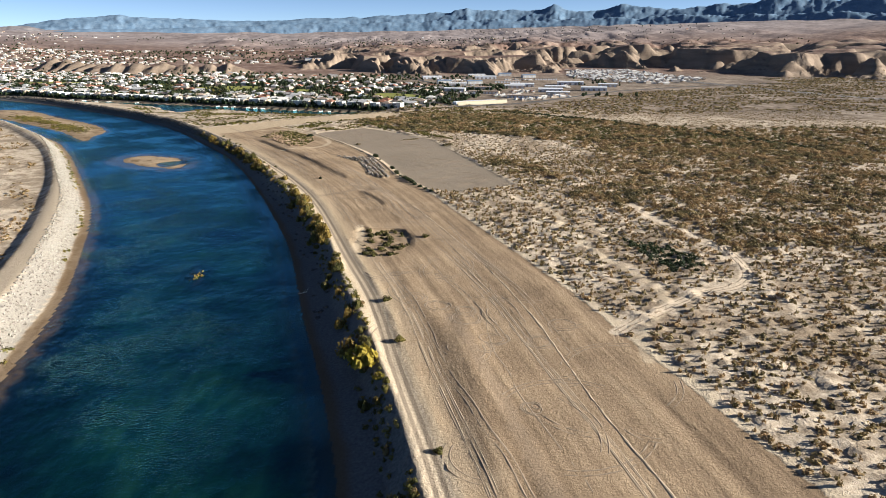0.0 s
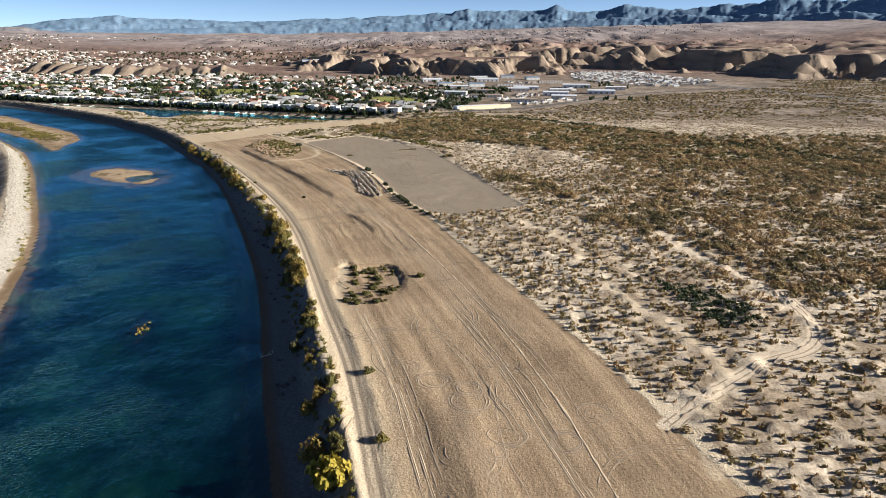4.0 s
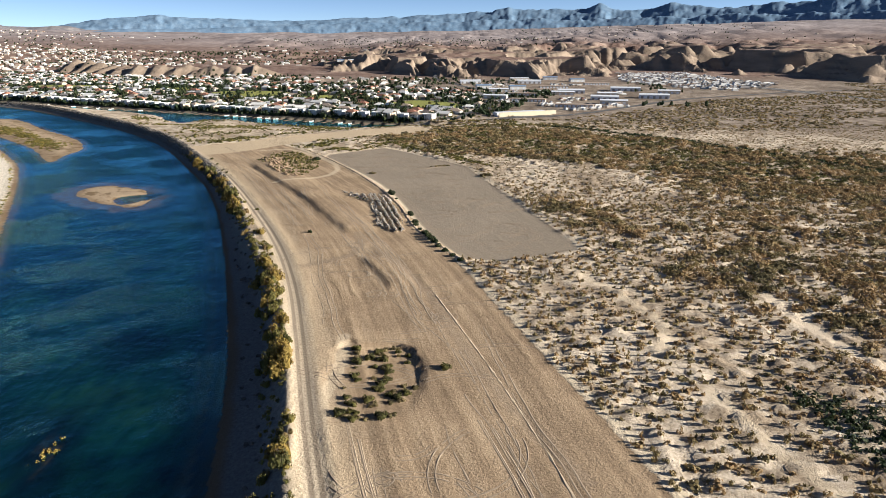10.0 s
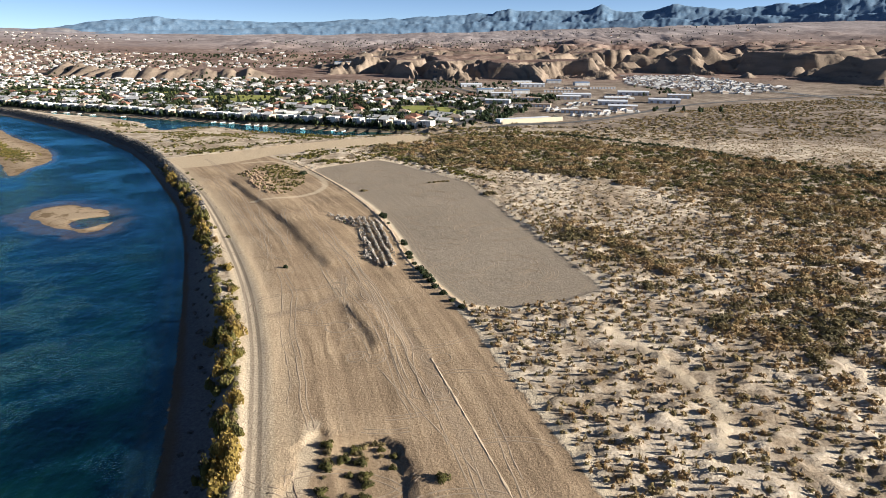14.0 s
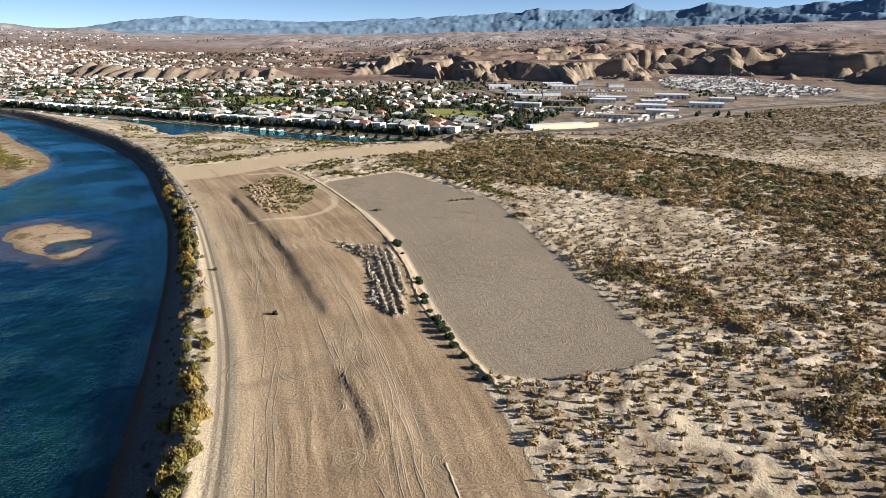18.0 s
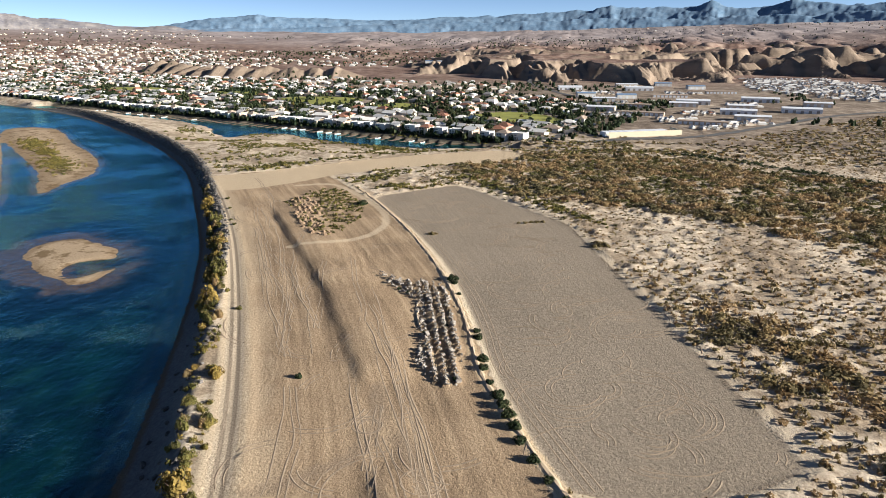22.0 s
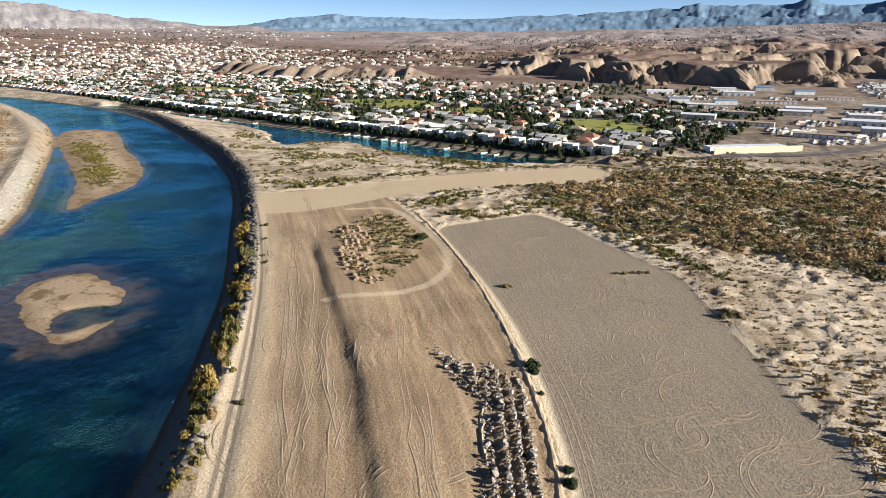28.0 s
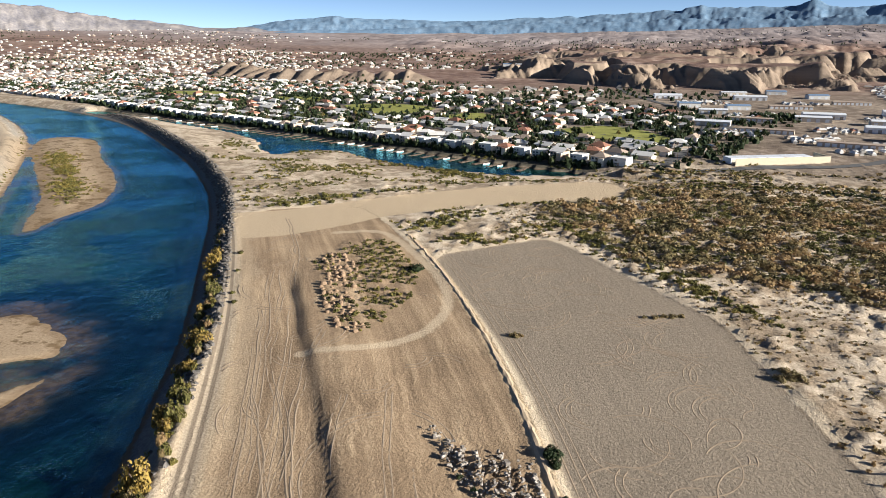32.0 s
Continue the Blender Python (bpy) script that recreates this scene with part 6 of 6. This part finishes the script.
for a in np.arange(280, 560, 9.0):
    for b in np.arange(1120, 1600, 17.0):
        x, y = a + 0.35 * (b - 1120) * 0.1 + rs.normal() * 1.0, b + rs.normal() * 1.5
        if area_dist(np.array([x]), np.array([y]), PARK)[0] > 3 and rs.random() < 0.82:
            tp.append((x, y))
tp = np.array(tp)
house_mass("trailer_park", "rows of white mobile homes below the bluffs", list(zip(tp[:, 0], tp[:, 1], height(tp[:, 0], tp[:, 1]))), 1.5, rs, (10.5, 3.9), 1.9, (0.0, 0.3, 0.62, 0.08))


# ---- sheds and yards east of the town ----
def make_shed(label, w, d, h, wall, roof, doors=3, group="industrial sheds"):
    root = tagged(new("warehouse"), label, "warehouse", group)
    part("wall", box(bmesh.new(), -w / 2, -d / 2, -0.6, w / 2, d / 2, h), wall, root)
    part("roof", gable(w, d, h + 0.004, d * 0.07, 0.3), roof, root)
    for k in range(doors):
        x = -w / 2 + w * (k + 0.5) / doors
        part("roller_door", box(bmesh.new(), x - 1.6, -d / 2 - 0.08, -0.2, x + 1.6, -d / 2 + 0.05, min(3.2, h - 0.6)), M_METAL if wall is not M_METAL else M_ROOF[1], root)
    return root


sheds = [make_shed("long white metal warehouse with roller doors", 40, 17, 4.8, M_METAL, M_METAL, 5),
         make_shed("cream warehouse with a white metal roof", 30, 15, 4.4, M_STUCCO[0], M_METAL, 4),
         make_shed("tan low storage building with roller doors", 44, 9, 3.3, M_STUCCO[2], M_ROOF[3], 9),
         make_shed("white workshop with a blue metal roof", 28, 16, 4.8, M_STUCCO[1], M_BLUE, 3)]
for k, x, y, turn in ((3, 40, 1177, 0.1), (0, 122, 1290, 0.0), (0, 163, 1090, -0.1), (2, 87, 1045, -0.15), (1, 147, 1060, -0.1), (0, 190, 985, -0.2), (1, 205, 1040, -0.1), (2, 136, 890, -0.25), (1, 190, 930, -0.2), (0, 260, 1010, -0.2), (3, 91, 1158, 0.1), (1, 60, 1110, 0), (2, 150, 1180, 0), (3, 210, 1330, 0.1), (0, 250, 1130, -0.2), (1, 300, 1080, -0.2), (2, 90, 960, -0.25), (1, 50, 1000, -0.2), (2, 230, 1250, 0), (1, 110, 1360, 0.1), (3, 170, 1390, 0), (0, 20, 1290, 0.1), (0, -260, 1830, 0), (3, -300, 1850, 0.1), (0, -180, 1990, 0)):
    set_down(sheds[k], used, x, y, (rs.uniform(0.85, 1.1), 1, 1), turn)
store = tagged(new("storage_yard"), "row of white storage units behind a yellow block wall", "storage units")
zst = float(height(70, 806)[0])
store.matrix_basis = Matrix.Translation((70.8, 807.4, zst)) @ Matrix.Rotation(math.atan2(26, 60.5), 4, "Z")
part("block_wall", box(bmesh.new(), -33, -9.2, -1.0, 33, -8.8, 4.2), M_WALL, store, "long yellow block wall")
part("block_wall", box(bmesh.new(), 32.6, -8.79, -1.0, 33, 8, 4.2), M_WALL, store)
for k in range(9):
    x = -33 + k * 6.4
    unit_ = part("storage_unit", box(bmesh.new(), x, -3.5 + (k % 2) * 0.8, -0.5, x + 6.0, 6.5, 3.4), M_METAL, store)
    part("roller_door", box(bmesh.new(), x + 0.8, -3.62 + (k % 2) * 0.8, 0, x + 5.2, -3.44 + (k % 2) * 0.8, 2.7), M_STUCCO[0], unit_)
yards = []
for cx, cy, across, deep, turn in ((138, 868, 46, 22, 0.38), (180, 905, 40, 26, 0.3), (118, 925, 40, 30, 0.2), (60, 950, 44, 40, 0.0), (150, 985, 34, 30, 0.1), (100, 1085, 46, 34, 0.0), (220, 1085, 36, 40, -0.1), (60, 1230, 60, 34, 0.1), (180, 1240, 50, 30, 0.05), (10, 1060, 40, 50, 0.0), (20, 860, 36, 30, -0.2)):
    for u in np.arange(-across / 2, across / 2, 4.6):
        for w in np.arange(-deep / 2, deep / 2, 11.0):
            if rs.random() < 0.68:
                u2, w2 = u + rs.normal() * 0.4, w + rs.normal() * 0.8
                yards.append((cx + u2 * math.cos(turn) - w2 * math.sin(turn), cy + u2 * math.sin(turn) + w2 * math.cos(turn)))
p = np.array(yards)
house_mass("parked_trailers", "parked white trailers and vehicles in fenced yards", list(zip(p[:, 0], p[:, 1], height(p[:, 0], p[:, 1]))), 1.7, rs, (8, 2.9), 1.5, (0.03, 0.27, 0.62, 0.08))


# ---- streets, lawns, lagoon docks ----
def drape(name, label, category, outline, lift, material, step=4.0):
    """A patch that follows the ground inside an outline."""
    lo, hi = outline.min(0), outline.max(0)
    xs, ys = np.arange(lo[0], hi[0] + step, step), np.arange(lo[1], hi[1] + step, step)
    A, B = np.meshgrid(xs, ys)
    d = area_dist(A.ravel(), B.ravel(), outline)
    c = (np.arange(len(ys) - 1)[:, None] * len(xs) + np.arange(len(xs) - 1)[None]).ravel()
    q = np.stack([c, c + 1, c + len(xs) + 1, c + len(xs)], 1)
    q = q[(d[q] > -step * 0.4).all(1)]
    v = np.column_stack([A.ravel(), B.ravel(), height(A.ravel(), B.ravel()) + lift])
    return tagged(new(name, mesh_of(name, v, q, [material], True)), label, category, kind="structure")


for g0 in GREENS:
    drape("lawn", "green and yellowing golf lawn between houses", "lawn", bezier_round(g0, 2, True), 0.45, M_GRASS)
streets = []
for n in (30, 82, 136, 190, 245, 302):
    s = np.arange(-40, 1000, 6.0)
    streets.append(np.stack([town_at(a, n + 4 * math.sin(a / 90)) for a in s]))
for s0 in (-40, 120, 330, 560, 800):
    streets.append(np.stack([town_at(s0 + 0.1 * b, b) for b in np.arange(28, 350, 6.0)]))
streets.append(bezier_round([(20, 760), (60, 785), (120, 800), (190, 880), (280, 985), (400, 1060), (520, 1130), (700, 1180), (1000, 1200)], 3))

streets.append(bezier_round([(-20, 1700), (-60, 1480), (-10, 1260), (60, 1080), (30, 900)], 3))
v, f = ribbon(streets, 8.0, 0.4)
tagged(new("road", mesh_of("road", v, f, [M_ASPHALT])), "grey asphalt streets between rows of houses", "road", kind="structure")


hw = every(bezier_round([(330, 1440), (440, 1290), (490, 1160), (525, 1040), (555, 950), (590, 860), (640, 760), (760, 600)], 3), 8.0)
v, f = ribbon([hw], 22.0, 0.45)
tagged(new("road_shoulder", mesh_of("road_shoulder", v, f, [M_GRAVEL])), "pale gravel shoulders of a desert highway", "road", kind="structure")
v, f = ribbon([hw + (3.5, 1.2), hw - (3.5, 1.2)], 5.5, 0.6)
tagged(new("highway", mesh_of("highway", v, f, [M_ASPHALT])), "two carriageways of a grey asphalt highway", "road", kind="structure")


def make_dock(label):
    root = tagged(new("boat_dock"), label, "boat dock", "docks along the lagoon")
    part("deck", box(bmesh.new(), -1.6, -9, 0.35, 1.6, 2, 0.55), M_WOOD, root)
    for x in (-1.4, 1.4):
        for y in (-8.6, -3.0):
            part("post", box(bmesh.new(), x - 0.12, y - 0.12, -2.2, x + 0.12, y + 0.12, 1.3), M_WOOD, root)
    part("gangway", box(bmesh.new(), -0.6, 2.02, 0.4, 0.6, 9, 0.6), M_WOOD, root)
    return root


def make_boat(label):
    root = tagged(new("motor_boat"), label, "boat", "boats on the lagoon")
    bm = bmesh.new()
    pts = ((-1.1, -3.2), (1.1, -3.2), (1.15, 1.0), (0.0, 3.6), (-1.15, 1.0))
    lo = [bm.verts.new((x * 0.7, y * 0.9, -0.3)) for x, y in pts]
    hi = [bm.verts.new((x, y, 0.75)) for x, y in pts]
    for i in range(5):
        bm.faces.new((lo[i], lo[(i + 1) % 5], hi[(i + 1) % 5], hi[i]))
    bm.faces.new(hi)
    bm.faces.new(lo[::-1])
    part("hull", bm, M_STUCCO[1], root)
    part("windscreen", box(bmesh.new(), -0.8, 0.3, 0.755, 0.8, 0.4, 1.25), M_GLASS, root)
    part("seat", box(bmesh.new(), -0.8, -1.6, 0.756, 0.8, -0.8, 1.1), M_DOOR, root)
    return root


dock, boat = make_dock("weathered wooden boat dock on the lagoon"), make_boat("small white motor boat moored at a dock")
shore = np.array([(-560, 958), (-506, 949), (-401, 899), (-351, 883), (-298, 860), (-235, 837), (-170, 803), (-122, 785), (-79, 765)], float)
run = np.r_[0, np.cumsum(np.hypot(*np.diff(shore, axis=0).T))]
for k, s in enumerate(np.arange(6, run[-1], 11.5)):
    x, y = np.interp(s, run, shore[:, 0]) - TOWN_N[0] * 5, np.interp(s, run, shore[:, 1]) - TOWN_N[1] * 5
    set_down(dock, used, x, y, (1, 1, 1), TOWN_TURN + rs.normal() * 0.1, 0, RIVER_Z)
    if rs.random() < 0.25:
        set_down(boat, used, x + TOWN_U[0] * 3.4, y + TOWN_U[1] * 3.4 - 1, (1, 1, 1), TOWN_TURN + math.pi + rs.normal() * 0.15, 0, RIVER_Z)

# trees of the town
town_trees = [make_tree(rs, M_GREEN, "dark green shade tree beside town houses", "trees in the town", 7, 3.0, sprays=240, tint=0.25),
              make_tree(rs, M_GREEN, "broad green tree among pale houses", "trees in the town", 8.5, 4.0, sprays=260, tint=0.4),
              make_tree(rs, M_OLIVE, "yellow-green tree beside a town lawn", "trees in the town", 7, 3.2, sprays=240, tint=0.5),
              make_palm(rs, "tall slender palm tree beside a waterfront house")]
count = 0
mass = []
cand = np.array([town_at(rs.uniform(-60, 1150), rs.uniform(8, 380)) for _ in range(6800)])
on_lawn = np.maximum.reduce([area_dist(cand[:, 0], cand[:, 1], g) for g in GREENS]) > 2
cand = cand[~on_lawn | (rs.random(len(cand)) < 0.15)]
zc = land(cand[:, 0], cand[:, 1])
tn = fbm(cand[:, 0] / 60, cand[:, 1] / 60, 2, 201)
for (x, y), r, lg, h, n in zip(cand, zc["river"], zc["lagoon"], zc["h"], tn):
    if r > -20 or lg > -3 or rs.random() > smooth(0.25, 0.62, np.array(n)) + 0.2:
        continue
    if count < 260 and y < 1010 and rs.random() < 0.6:
        k = int(rs.choice(4, p=[0.38, 0.24, 0.16, 0.22]))
        s = rs.uniform(0.7, 1.15)
        set_down(town_trees[k], used, x, y, (s, s, s * rs.uniform(0.9, 1.15)), rs.uniform(0, 6), 0, h)
        count += 1
    else:
        mass.append((x, y))
mass = np.array(mass)
more = np.concatenate([jitter(-1500, -300, 1130, 1500, 19, rs), jitter(-1700, -300, 1850, 2500, 26, rs), jitter(-2300, -800, 1330, 1900, 26, rs), jitter(-900, 350, 2300, 3300, 36, rs), jitter(-3000, -1200, 2400, 3500, 46, rs), jitter(-380, 0, 1150, 1420, 16, rs), jitter(0, 330, 900, 1400, 20, rs), jitter(300, 1500, 2400, 3900, 60, rs), jitter(-560, -60, 745, 790, 40, rs)[:0]])
more = more[(rs.random(len(more)) < 0.9) & (fbm(more[:, 0] / 200, more[:, 1] / 150, 2, 202) > 0.45)]
front = np.array([town_at(s + rs.normal() * 2, rs.uniform(2, 11)) for s in np.arange(-10, 700, 2.4)])
mass = np.concatenate([mass, more, front, np.array([(-620, 1010), (-640, 1025), (-660, 1030), (-690, 1040), (-720, 1045), (-585, 1000)]) + 12])
scatter("town_trees", "dark green trees among far houses", "trees", mass, rs.uniform(2.0, 4.4, len(mass)), rs.uniform(3, 7.5, len(mass)), rs.uniform(0, 0.7, len(mass)), M_GREEN, 15, 0.8, 16)
